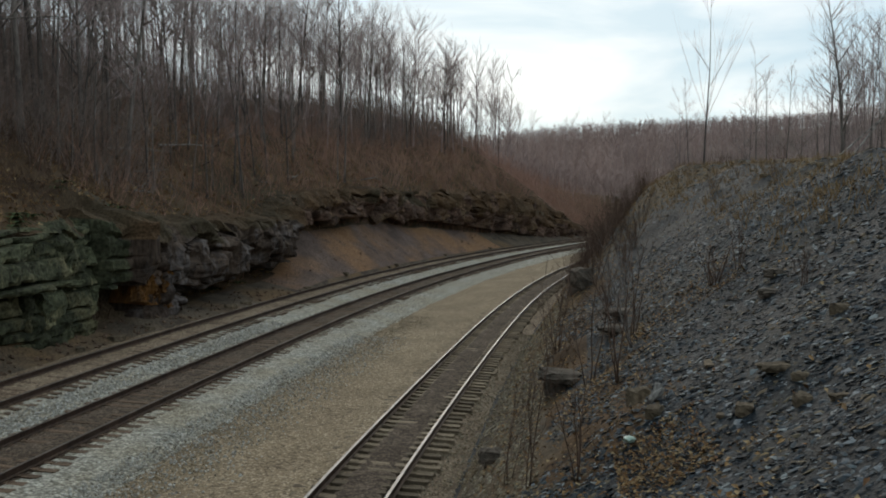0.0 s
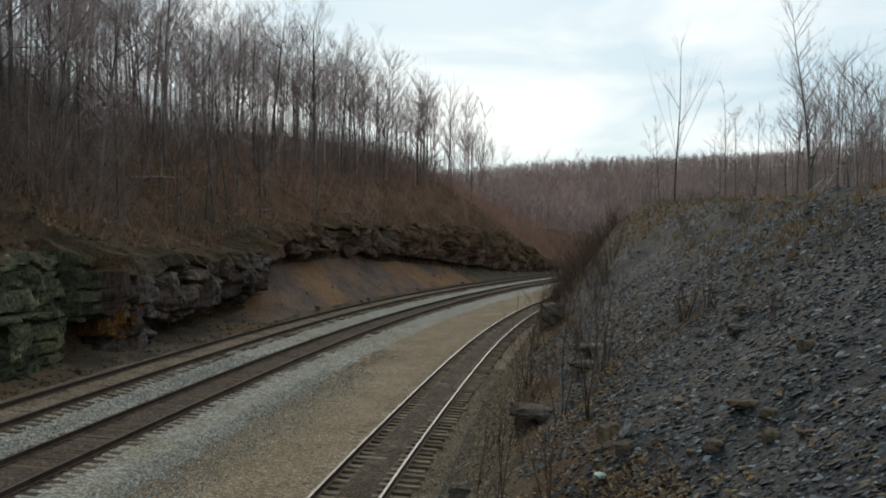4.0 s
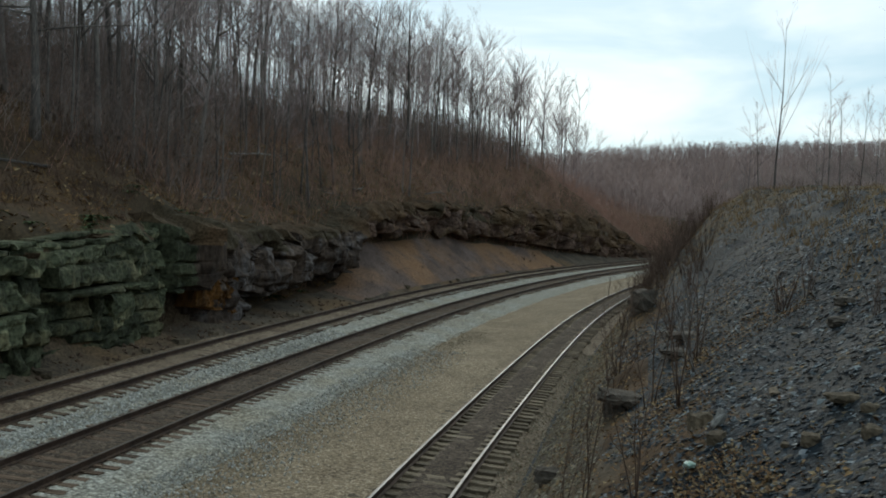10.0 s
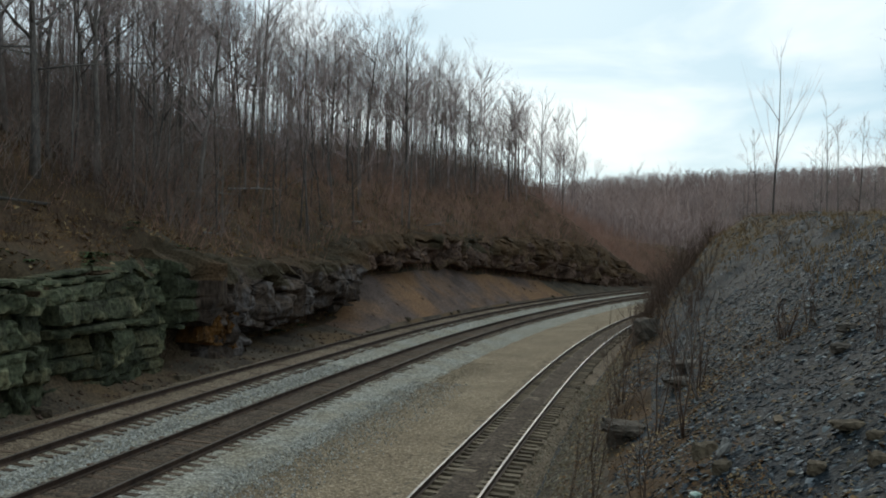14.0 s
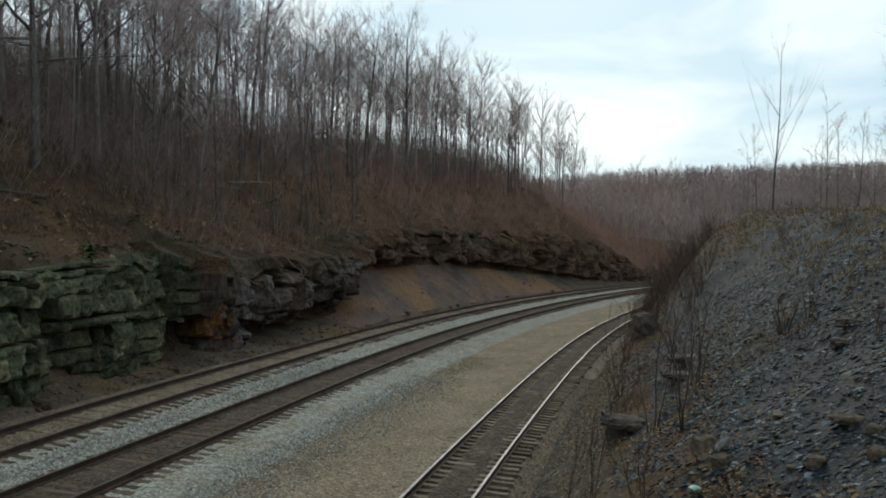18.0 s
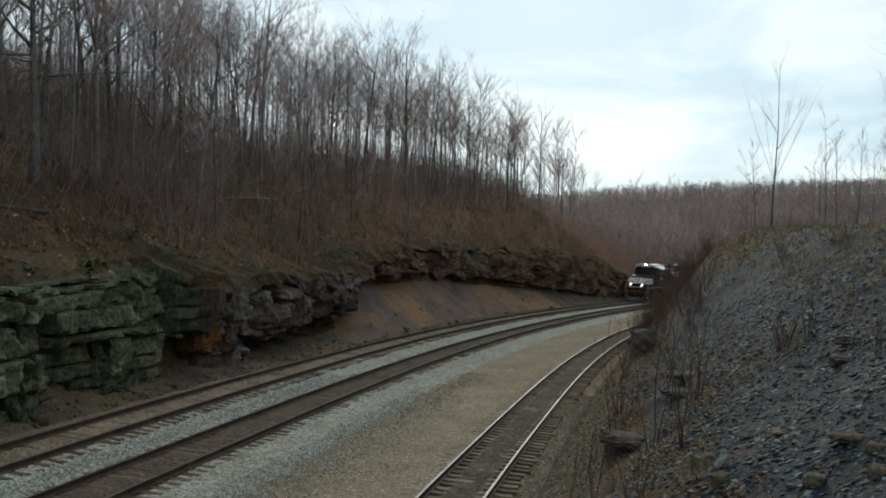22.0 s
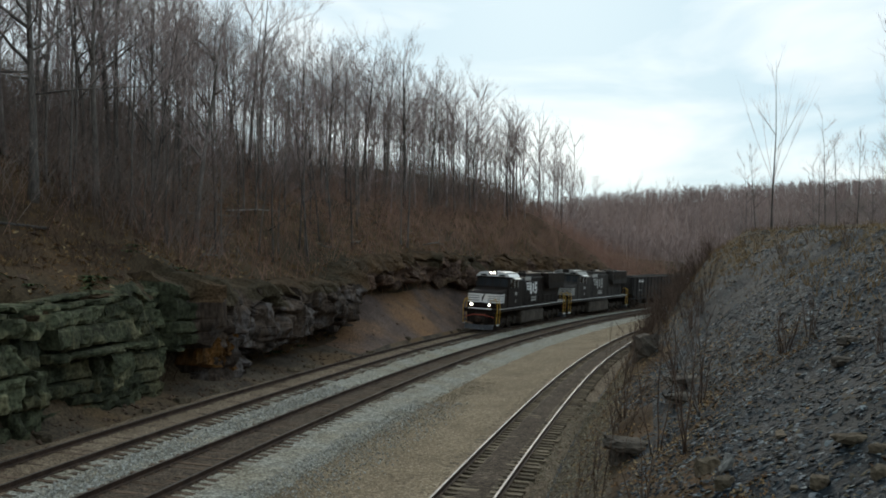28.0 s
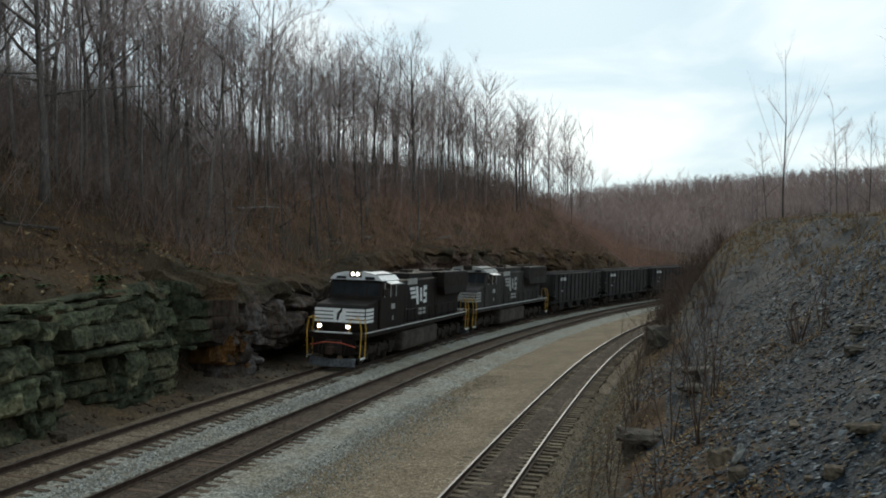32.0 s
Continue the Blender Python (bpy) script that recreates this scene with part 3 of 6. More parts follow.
strip("track_bed_dirt", *dense([(10.65, -0.26), (10.8, -0.205), (11.0, -0.182), (12.4, -0.182), (12.8, -0.2), (13.15, -0.25), (13.7, -0.33), (14.1, -0.5)], 0.2), -40, 560, 0.4, M_BROWNBED, "dirty ballast between the outer rails", 74, 0.03, 0.2)
strip("track_bed_grime", *dense([(6.72, -0.26), (6.9, -0.215), (7.1, -0.192), (8.5, -0.192), (8.75, -0.2), (8.95, -0.26)], 0.2), -40, 560, 0.4, M_GRIMEBED, "dark oily ballast between the middle rails", 77, 0.03, 0.12)


# ---- rock cutting on the outer side ----
def build_rock():
    rock = tagged(new("rock_cutting"), "layered sandstone rock face with dark overhanging ledges beside the tracks", "rock face", kind="structure")
    rng = np.random.default_rng(5)
    for name, s0, s1, ds, dz, material in (("rock_face", -30, 39.0, 0.16, 0.085, M_ROCK), ("rock_face", 39.0, 63, 0.2, 0.10, M_ROCKDARK), ("rock_face", 62.9, 172, 0.22, 0.10, M_LEDGE)):
        S = np.arange(s0, s1 + ds, ds)
        n_v = 64
        V = np.linspace(0, 1, n_v)
        s, v = np.meshgrid(S, V)
        f, b, t = (np.interp(s, ST, k) for k in (FACE, BASE, TOP))
        b = b - np.where(b < 1, 0.6, 0.0) + 0.35 * fbm(s / 2.3, s * 0 + 3.3, 81, 3)
        t = t + 0.9 * fbm(s / 4.0, s * 0 + 7.7, 82, 3)
        z = b + v * (t - b)
        # layers of uneven thickness, each set back by its own blocks
        zz = z + 0.35 * fbm(s / 9, z * 0, 83, 2) + 0.02 * s
        lay = np.floor(zz / 0.62 + 1.2 * fbm(zz / 1.1, zz * 0, 84, 1))
        blk = np.floor((s + 5.3 * np.sin(lay * 12.9)) / (0.9 + 1.5 * np.abs(np.sin(lay * 3.7))))
        step = vnoise(blk * 1.0, lay * 1.0, 85) - 0.5
        seam = np.abs(zz / 0.62 + 1.2 * fbm(zz / 1.1, zz * 0, 84, 1) - lay - 0.04) < 0.09
        u = np.where(s < 39.5, f + 0.55 + 0.3 * step + 0.5 * fbm(s / 5, z / 3, 86, 3), f + 0.12 * step + 2.6 * fbm(s / 3.2, z / 2.4, 86, 3) + np.where(s < 62, 0.95, 0.7) * fbm(s / 1.1, z / 1.0, 88, 3) + 0.9 * np.clip(1 - np.abs(fbm(s / 2.0, z / 1.5, 89, 2)) / 0.05, 0, 1) + 1.1 * np.clip(1 - np.abs(z - 1.9 - fbm(s / 3, s * 0, 90, 2)) / 0.45, 0, 1) * ((s > 43) & (s < 62))) + np.where(s < 39.5, 0.4, np.where(s < 62, 0.5, 0.45)) * fbm(s / 0.55, z / 0.45, 87, 3) + np.where(s < 39.5, 0.22, 0.0) * seam + np.where((s > 37.5) & (s < 40.1), np.where(z < 2.3 + 0.8 * fbm(s / 0.8, s * 0, 98, 2), 0.5, -1.7), 0)
        u = u + 0.9 * (v - 0.5) * np.where(np.interp(s, ST, BASE) > 1, -0.7, 0.35)
        u = u + np.where(v > 0.86, (v - 0.86) / 0.14, 0) ** 2 * 2.6 + np.where(s > 41, np.clip((v - 0.5) / 0.5, 0, 1) ** 1.4 * 1.3, 0)
        u = u + np.where(v < 0.06, (0.06 - v) / 0.06, 0) * 2.4
        u = np.maximum(u, 13.75)
        z = z + np.clip((v - 0.6) / 0.3, 0, 1) * (0.9 * fbm(s / 1.3, u / 0.9, 101, 4) + 0.1)
        co = at_np(s, u, z).reshape(-1, 3)
        n = len(S)
        i = (np.arange(n_v - 1)[:, None] * n + np.arange(n - 1)[None, :]).ravel()
        ob = part(name, (co.tolist(), np.stack([i, i + 1, i + 1 + n, i + n], 1).tolist()), [material, M_LITTER], rock)
        # leaves and dirt lie over the brow
        sm, vm = (s[:-1, :-1] + s[1:, 1:]) / 2, (v[:-1, :-1] + v[1:, 1:]) / 2
        brow = np.where(sm < 40, 0.93, np.where(sm < 63, 0.72, 0.5)) + 0.5 * fbm(sm / 2.2, vm * 3, 99, 3)
        ob.data.polygons.foreach_set("material_index", (vm > brow).ravel().astype(np.int32))
    return rock


rock = build_rock()


def lump(seed, sx, sy, sz, cuts=2, jag=0.25, flat=0.0):
    """An angular stone: a cut box, pushed about."""
    r = random.Random(seed)
    bm = bmesh.new()
    bmesh.ops.create_cube(bm, size=1)
    bmesh.ops.subdivide_edges(bm, edges=bm.edges[:], cuts=cuts, use_grid_fill=True)
    off = Vector((r.uniform(-9, 9), r.uniform(-9, 9), r.uniform(-9, 9)))
    for v in bm.verts:
        n = noise.noise_vector(v.co * 1.7 + off)
        v.co += n * jag + Vector((r.uniform(-1, 1), r.uniform(-1, 1), r.uniform(-1, 1))) * jag * 0.25
        v.co = v.co.lerp(v.co.normalized() * 0.62, 0.42)
        v.co = Vector((v.co.x * sx, v.co.y * sy, v.co.z * sz))
    return bm


# blocks of the bedded rock: each fills its own cell of bed and joint, with a thin open crack round it
def block_mesh(seed, w, d, h, material, rough=1.0):
    r = random.Random(seed)
    o1, o2 = r.uniform(0, 90), r.uniform(0, 90)
    nx, ny, nz = max(4, round(w / 0.13)), 3, max(3, round(h / 0.11))
    idx, co, faces = {}, [], []

    def vert(i, j, k):
        if (i, j, k) not in idx:
            idx[i, j, k] = len(co)
            co.append((i / nx - 0.5, j / ny, k / nz - 0.5))
        return idx[i, j, k]

    for i in range(nx):
        for k in range(nz):
            faces.append((vert(i, 0, k), vert(i + 1, 0, k), vert(i + 1, 0, k + 1), vert(i, 0, k + 1)))
    for i in range(nx):
        for j in range(ny):
            faces.append((vert(i, j, nz), vert(i + 1, j, nz), vert(i + 1, j + 1, nz), vert(i, j + 1, nz)))
            faces.append((vert(i, j + 1, 0), vert(i + 1, j + 1, 0), vert(i + 1, j, 0), vert(i, j, 0)))
    for j in range(ny):
        for k in range(nz):
            faces.append((vert(0, j + 1, k), vert(0, j, k), vert(0, j, k + 1), vert(0, j + 1, k + 1)))
            faces.append((vert(nx, j, k), vert(nx, j + 1, k), vert(nx, j + 1, k + 1), vert(nx, j, k + 1)))
    p = np.array(co)
    x, y, z = p[:, 0] * w, p[:, 1] * d, p[:, 2] * h
    edge = np.minimum(w / 2 - np.abs(x), h / 2 - np.abs(z))
    edge = edge + 0.05 * np.sin(7 * x + o1)
    front = 1 - p[:, 1]
    a = fbm(x / 1.1 + o1, z / 0.7 + o2, 3, 3)
    facet = np.round(fbm(x / 0.6 + o2, z / 0.45 + o1, 4, 2) * 5) / 5
    b = fbm(x / 0.18 + o1, z / 0.14 + o2, 5, 2)
    skew = r.uniform(-0.07, 0.07) * x + r.uniform(-0.1, 0.22) * z
    x = x + r.uniform(-0.28, 0.28) * z
    chip = np.clip((0.07 - edge) / 0.07, 0, 1) * (0.01 + 0.55 * np.maximum(0, fbm(x / 0.35 + o2, z / 0.35, 6, 2) + 0.2))
    y = y + front * (rough * (0.10 * a + 0.18 * facet + 0.045 * b) + skew + chip)
    z = z + min(0.24, 0.35 * h) * fbm(x / 0.6 + o2, y * 0 + np.sign(z) * 3.3, 7, 3) * np.clip(np.abs(p[:, 2]) * 2, 0, 1)
    x = x + 0.26 * fbm(z / 0.5 + o1, y * 0 + np.sign(x) * 5.1, 8, 2) * np.clip(np.abs(p[:, 0]) * 2, 0, 1)
    me = bpy.data.meshes.new("block")
    me.from_pydata(np.stack([x, y, z], 1).tolist(), [], faces)
    me.materials.append(material)
    return me


def build_blocks():
    rng = random.Random(8)

    def put(s, u, z, w, d, h, material, turn=0.0, tilt=0.0, rough=1.0):
        ob = new("block", block_mesh(rng.randrange(10 ** 6), w * scale_at(s, u), d, h * scale_at(s, u), material, rough))
        ob.parent = rock
        # local y runs into the hill
        ob.matrix_basis = Matrix.Translation(at(s, u, z)) @ pose(0, 0, 0, 0, tilt, math.degrees(A0 - s / RAD) - 90 + turn)

    # each panel between two open joints has its own beds: foot, head, number of blocks, set-back
    low = ((-0.4, 1.25, 3, 0.3), (1.25, 2.35, 3, 0.0), (2.4, 3.4, 2, 0.02), (3.45, 4.05, 3, 0.1), (4.08, 4.3, 4, 0.3), (4.32, 4.55, 4, 0.5))
    high = ((-0.4, 1.0, 3, 0.5), (1.0, 2.45, 4, 0.45), (2.5, 2.8, 3, -0.1), (2.86, 3.6, 2, 0.0), (3.64, 4.2, 2, 0.1), (4.24, 4.5, 4, 0.3), (4.53, 4.75, 3, 0.75))
    end = ((-0.4, 1.2, 2, 0.5), (1.2, 2.3, 3, 0.2), (2.35, 3.1, 2, 0.35), (3.15, 3.95, 2, 0.05), (4.0, 4.4, 2, 0.3), (4.45, 4.9, 3, 0.5))
    for p0, p1, face, dip, beds in ((9.0, 15.5, 14.15, 0.01, low), (15.5, 20.6, 14.35, 0.02, high), (20.6, 24.2, 14.0, -0.02, low), (24.2, 28.2, 13.95, 0.02, low), (28.75, 35.2, 14.4, 0.035, high), (35.3, 37.6, 14.75, 0.06, end)):
        for z0, z1, count, back in beds:
            cuts = [p0] + sorted(p0 + (p1 - p0) * (k + rng.uniform(-0.1, 1.1)) / count for k in range(1, count)) + [p1]
            for s0, s1 in zip(cuts, cuts[1:]):
                mid, w, h = (s0 + s1) / 2, s1 - s0, z1 - z0
                if w < 0.2:
                    continue
                lift = dip * (mid - p0) + rng.uniform(-0.07, 0.07)
                deep = back + rng.choice((-0.12, 0, 0.05, 0.1, 0.22, 0.4)) * min(1, 0.4 + h)
                put(mid, max(13.85, face + 0.03 * z0 + deep), z0 + h / 2 + lift, w - rng.uniform(0.03, 0.14), 1.5, h - rng.uniform(0.01, 0.1), M_ROCK, rng.uniform(-6, 6), rng.uniform(-4.5, 2.5), rng.uniform(0.9, 1.8) * (1.5 if h > 0.75 else 1))
    # broken masses of the darker rock round the corner
    for k in range(62):
        s = 40.8 + 115 * rng.random() ** 1.4
        b, t = float(np.interp(s, ST, BASE)), float(np.interp(s, ST, TOP))
        h = rng.uniform(0.5, 1.5)
        z = rng.uniform(b + h * 0.5, max(b + h * 0.5 + 0.1, t - h * (0.4 if s < 63 else 0.9)))
        put(s, max(13.85, float(np.interp(s, ST, FACE)) + rng.uniform(-0.35, 0.25) + (z - b) * 0.12), z, rng.uniform(0.7, 2.0) * (1 if s < 63 else 1.7), 1.5, h, M_ROCKDARK if s < 63 else M_LEDGE, rng.uniform(-35, 35), rng.uniform(-24, 24), 2.2)
    for ds, z, w, h in ((0.1, 2.2, 1.7, 1.9), (1.1, 1.3, 1.6, 1.5), (1.5, 2.5, 1.4, 1.3), (0.5, 3.3, 1.2, 1.9)):
        put(40.7 + ds, 14.8 + rng.uniform(-0.1, 0.25), z, w, 1.2, h, M_RUST, rng.uniform(-15, 15), rng.uniform(-20, 20), 3.6)


build_blocks()


# ---- tracks ----
RAILPROF = [(-0.07, -0.175), (0.07, -0.175), (0.07, -0.163), (0.012, -0.14), (0.010, -0.045), (0.036, -0.036), (0.036, -0.005), (0.028, 0.0), (-0.028, 0.0), (-0.036, -0.005), (-0.036, -0.036), (-0.010, -0.045), (-0.012, -0.14), (-0.07, -0.163)]


def build_track(name, u0, label):
    track = tagged(new(name), label, "railway track", kind="structure")
    S = np.arange(-40, 560, 1.0)
    for side in (-0.7535, 0.7535):
        co, faces, n = [], [], len(RAILPROF)
        for s in S:
            for du, dz in RAILPROF:
                u = u0 + side + du
                co.append(at(s, u, CANT * (u0 + side) + dz))
        for i in range(len(S) - 1):
            for k in range(n):
                k2 = (k + 1) % n
                faces.append((i * n + k, (i + 1) * n + k, (i + 1) * n + k2, i * n + k2))
        ob = part("rail", (co, faces), [M_RAIL, M_RAILTOP if u0 < 1 else M_RAILDULL], track)
        idx = np.tile(np.array([1 if k in (6, 7, 8) else 0 for k in range(n)], np.int32), len(S) - 1)
        ob.data.polygons.foreach_set("material_index", idx)
    rng = random.Random(int(u0 * 10))
    shapes = []
    for k in range(5):
        bm = box(bmesh.new(), -1.3, 1.3, -0.115, 0.115, -0.17, 0, 0.012)
        for v in bm.verts:
            v.co += Vector((rng.uniform(-0.02, 0.02), rng.uniform(-0.012, 0.012), rng.uniform(-0.008, 0.004)))
        for sgn in (-1, 1):
            box(bm, sgn * 0.7535 - 0.17, sgn * 0.7535 + 0.17, -0.095, 0.095, 0.0, 0.012)
            for dx in (-0.11, 0.11):
                box(bm, sgn * 0.7535 + dx - 0.015, sgn * 0.7535 + dx + 0.015, -0.05, -0.02, 0.012, 0.03)
        me = bpy.data.meshes.new("tie")
        bm.to_mesh(me)
        bm.free()
        me.materials.append(M_TIE if u0 > 1 else M_TIEPALE)
        shapes.append(me)
    s = 2.0 if u0 > 3 else 6.0
    count = 0
    while s < 150:
        ob = new("tie", rng.choice(shapes))
        ob.parent = track
        a = A0 - s / RAD
        # the tie lies along the radius, canted with the track
        ob.matrix_basis = Matrix.Translation(at(s, u0 + rng.uniform(-0.1, 0.1), CANT * u0 - 0.176 - (rng.uniform(0.0, 0.022) if u0 > 1 else 0))) @ pose(0, 0, 0, 0, 0, math.degrees(a) + rng.uniform(-1, 1)) @ pose(0, 0, 0, 0, -math.degrees(math.atan(CANT)), 0)
        s += 0.52 + rng.uniform(-0.02, 0.02)
        count += 1
    return track


build_track("track_1", U1, "outer main track with rusty rails on weathered wooden ties")
build_track("track_2", U2, "middle main track with dark rails on weathered wooden ties")
build_track("track_3", U3, "siding track with bright worn rails on wooden ties")


# ---- bare trees ----
TWIG = {'least': 0.008, 'kids': (4, 4, 4)}


def limb(V, Fc, rng, p, d, length, r, depth, tw, spread, gnarl):
    """A bent limb with its side branches; the thin ones go into the twig lists."""
    n = {1: 4, 2: 3, 3: 2, 4: 1}[depth]
    pts, q = [p.copy()], p.copy()
    d = d.normalized()
    for i in range(n):
        d = (d + Vector((rng.uniform(-1, 1), rng.uniform(-1, 1), rng.uniform(-0.5, 0.9))) * gnarl).normalized()
        q = q + d * (length / n)
        pts.append(q.copy())
    radii = [r * (1 - 0.75 * i / n) for i in range(n + 1)]
    tube(*((V, Fc) if depth < 2 else tw), pts, radii, 4 if depth < 2 else 3, depth < 3)
    if depth >= 4:
        return
    for k in range(TWIG['kids'][depth - 1]):
        f = rng.uniform(0.25, 1.0)
        i = min(n - 1, int(f * n))
        base = pts[i].lerp(pts[i + 1], f * n - i)
        side = Vector((rng.uniform(-1, 1), rng.uniform(-1, 1), rng.uniform(-0.3, 0.9)))
        nd = (pts[i + 1] - pts[i]).normalized() + side * spread
        limb(V, Fc, rng, base, nd, length * rng.uniform(0.4, 0.66), max(radii[i] * 0.5, TWIG['least']), depth + 1, tw, spread, gnarl)


def bare_tree(seed, tall, girth, first, limbs, spread=0.75, lean=0.05, rise=0.8, reach=0.3, label="bare grey deciduous tree in winter on the wooded slope", fork=0, group="bare trees in the woods", gnarl=0.14, bark=None, sweep=None):
    rng = random.Random(seed)
    root = tagged(new("tree"), label, "tree", group)
    V, Fc, tw = [], [], ([], [])
    n = 8
    d = Vector((rng.uniform(-lean, lean), rng.uniform(-lean, lean), 1)).normalized()
    q, pts = Vector((0, 0, -0.3)), [Vector((0, 0, -0.3))]
    for i in range(n):
        d = (d + Vector((rng.uniform(-1, 1), rng.uniform(-1, 1), 0.6)) * 0.045).normalized()
        q = q + d * (tall / n)
        pts.append(q.copy())
    radii = [girth * (1.35 if i == 0 else (1 - 0.93 * (i / n) ** 0.9)) for i in range(n + 1)]
    tube(V, Fc, pts, radii, 6)
    for k in range(limbs):
        f = first + (0.97 - first) * (k + rng.random()) / limbs
        i = min(n - 1, int(f * n))
        base = pts[i].lerp(pts[i + 1], f * n - i)
        a = rng.uniform(0, 2 * math.pi)
        nd = Vector((math.cos(a), math.sin(a), rise * rng.uniform(0.5, 1.5)))
        ln = tall * reach * (1.15 - 0.7 * f) * rng.uniform(0.7, 1.3)
        limb(V, Fc, rng, base, nd, ln, max(0.55 * radii[i], 0.02), 1 if f < 0.75 else 2, tw, spread, gnarl)
    for k in range(fork):
        a = 2 * math.pi * k / fork + rng.uniform(-0.4, 0.4)
        i = rng.choice((2, 3, 3, 4))
        limb(V, Fc, rng, pts[i], Vector((math.cos(a) * 0.42, math.sin(a) * 0.42, 1)), tall * rng.uniform(0.35, 0.55), radii[i] * 0.35, 3, tw, 0.25, 0.03)
    for low, a, ln, up in sweep or ():
        i = min(n - 1, int(low * n))
        limb(V, Fc, rng, pts[i].lerp(pts[i + 1], low * n - i), Vector((math.cos(a), math.sin(a), up)), ln, 0.05, 1, tw, 0.8, 0.3)
    smooth(part("trunk", (V, Fc), bark or M_BARK, root))
    part("crown", tw, M_TWIG, root, "fine bare twigs")
    return root


def plant(tree, s, u, turn=0.0, size=1.0, drop=0.0, first=False):
    m = Matrix.Translation(at(s, u, float(height(s, u)) - drop)) @ pose(0, 0, 0, 0, 0, turn)
    if first:
        ob = tree
        ob.matrix_basis = m
    else:
        ob = copy_thing(tree, m)
    size = size * scale_at(s, u)
    ob.scale = (size, size, size)
    return ob


def clearing(s, u, r):
    """Where no tree stands: the cut's brow, the brushy band over the ledge."""
    return (s < 36 and u < 21.5 + (36 - s) * 0.06) or (s > 52 and u < 24 + 5 * r)


def build_woods():
    rng = random.Random(31)
    kinds = [(h, bare_tree(200 + k, h, rng.uniform(0.11, 0.17), rng.uniform(0.28, 0.42), rng.randrange(11, 14), rise=rng.uniform(1.0, 1.8), reach=rng.uniform(0.30, 0.40))) for k, h in enumerate((15, 16, 14, 15.5, 13.5, 16.5, 14.5))]
    poles = [(h, bare_tree(240 + k, h, rng.uniform(0.055, 0.085), 0.3, 9, rise=1.2, reach=0.26, label="slender bare sapling among the winter trees", group="bare saplings in the woods")) for k, h in enumerate((13, 12, 14, 11))]
    used, spots = set(), []
    for count, s0, s1, u0, u1, gap in ((106, 18, 75, 20, 42, 1.4), (90, 75, 125, 24, 46, 1.7), (16, 122, 152, 21, 36, 2.5)):
        made = tries = 0
        while made < count and tries < 6000:
            tries += 1
            s, u = rng.uniform(s0, s1), rng.uniform(u0, u1)
            if clearing(s, u, rng.random()) or any((s - a) ** 2 + (u - b) ** 2 < gap * gap for a, b in spots):
                continue
            spots.append((s, u))
            made += 1
    for s, u in spots:
        h, t = rng.choice(kinds) if rng.random() < 0.6 else rng.choice(poles)
        want = rng.uniform(23.5, 30.0) + (1.8 if s > 55 else 0) + (2.2 if 72 < s < 118 else 0) - float(height(s, u))
        plant(t, s, u, rng.uniform(0, 360), min(1.35, max(0.62, want / h)) * rng.uniform(0.85, 1.0), 0.1, first=t not in used)
        used.add(t)
    for k in range(30):
        s, u = rng.uniform(37, 84), rng.uniform(19.5, 25)
        h, t = rng.choice(poles)
        plant(t, s, u, rng.uniform(0, 360), rng.uniform(0.75, 1.15), 0.1)
    # the broad old tree at the edge of the woods, with long low limbs
    old = bare_tree(290, 17, 0.24, 0.35, 13, reach=0.36, rise=0.6, label="broad old bare tree with long low drooping limbs", group="", sweep=((0.3, 0.3, 6.5, 0.25), (0.36, 2.6, 6.0, 0.1), (0.42, -1.2, 5.5, 0.35), (0.34, 3.6, 6, 0.15)), gnarl=0.2)
    plant(old, 38.5, 22.5, 20, 1.0, 0.1, True)


build_woods()


# the woods behind: lighter trees, joined
def light_tree(seed, tall, girth, limbs):
    rng = random.Random(seed)
    V, Fc = [], []
    tw = (V, Fc)
    d = Vector((rng.uniform(-0.06, 0.06), rng.uniform(-0.06, 0.06), 1))
    pts = [Vector((0, 0, -0.4)) + d * (tall * i / 4) + Vector((rng.uniform(-0.15, 0.15), rng.uniform(-0.15, 0.15), 0)) for i in range(5)]
    tube(V, Fc, pts, [girth, girth * 0.8, girth * 0.6, girth * 0.35, 0.015], 5, False)
    for k in range(limbs):
        f = rng.uniform(0.38, 0.97)
        i = min(3, int(f * 4))
        a = rng.uniform(0, 2 * math.pi)
        limb(V, Fc, rng, pts[i].lerp(pts[i + 1], f * 4 - i), Vector((math.cos(a), math.sin(a), rng.uniform(0.9, 2.0))), tall * rng.uniform(0.2, 0.36) * (1.2 - 0.6 * f), 0.04, 2, tw, 0.75, 0.14)
    return np.array([tuple(v) for v in V]), Fc


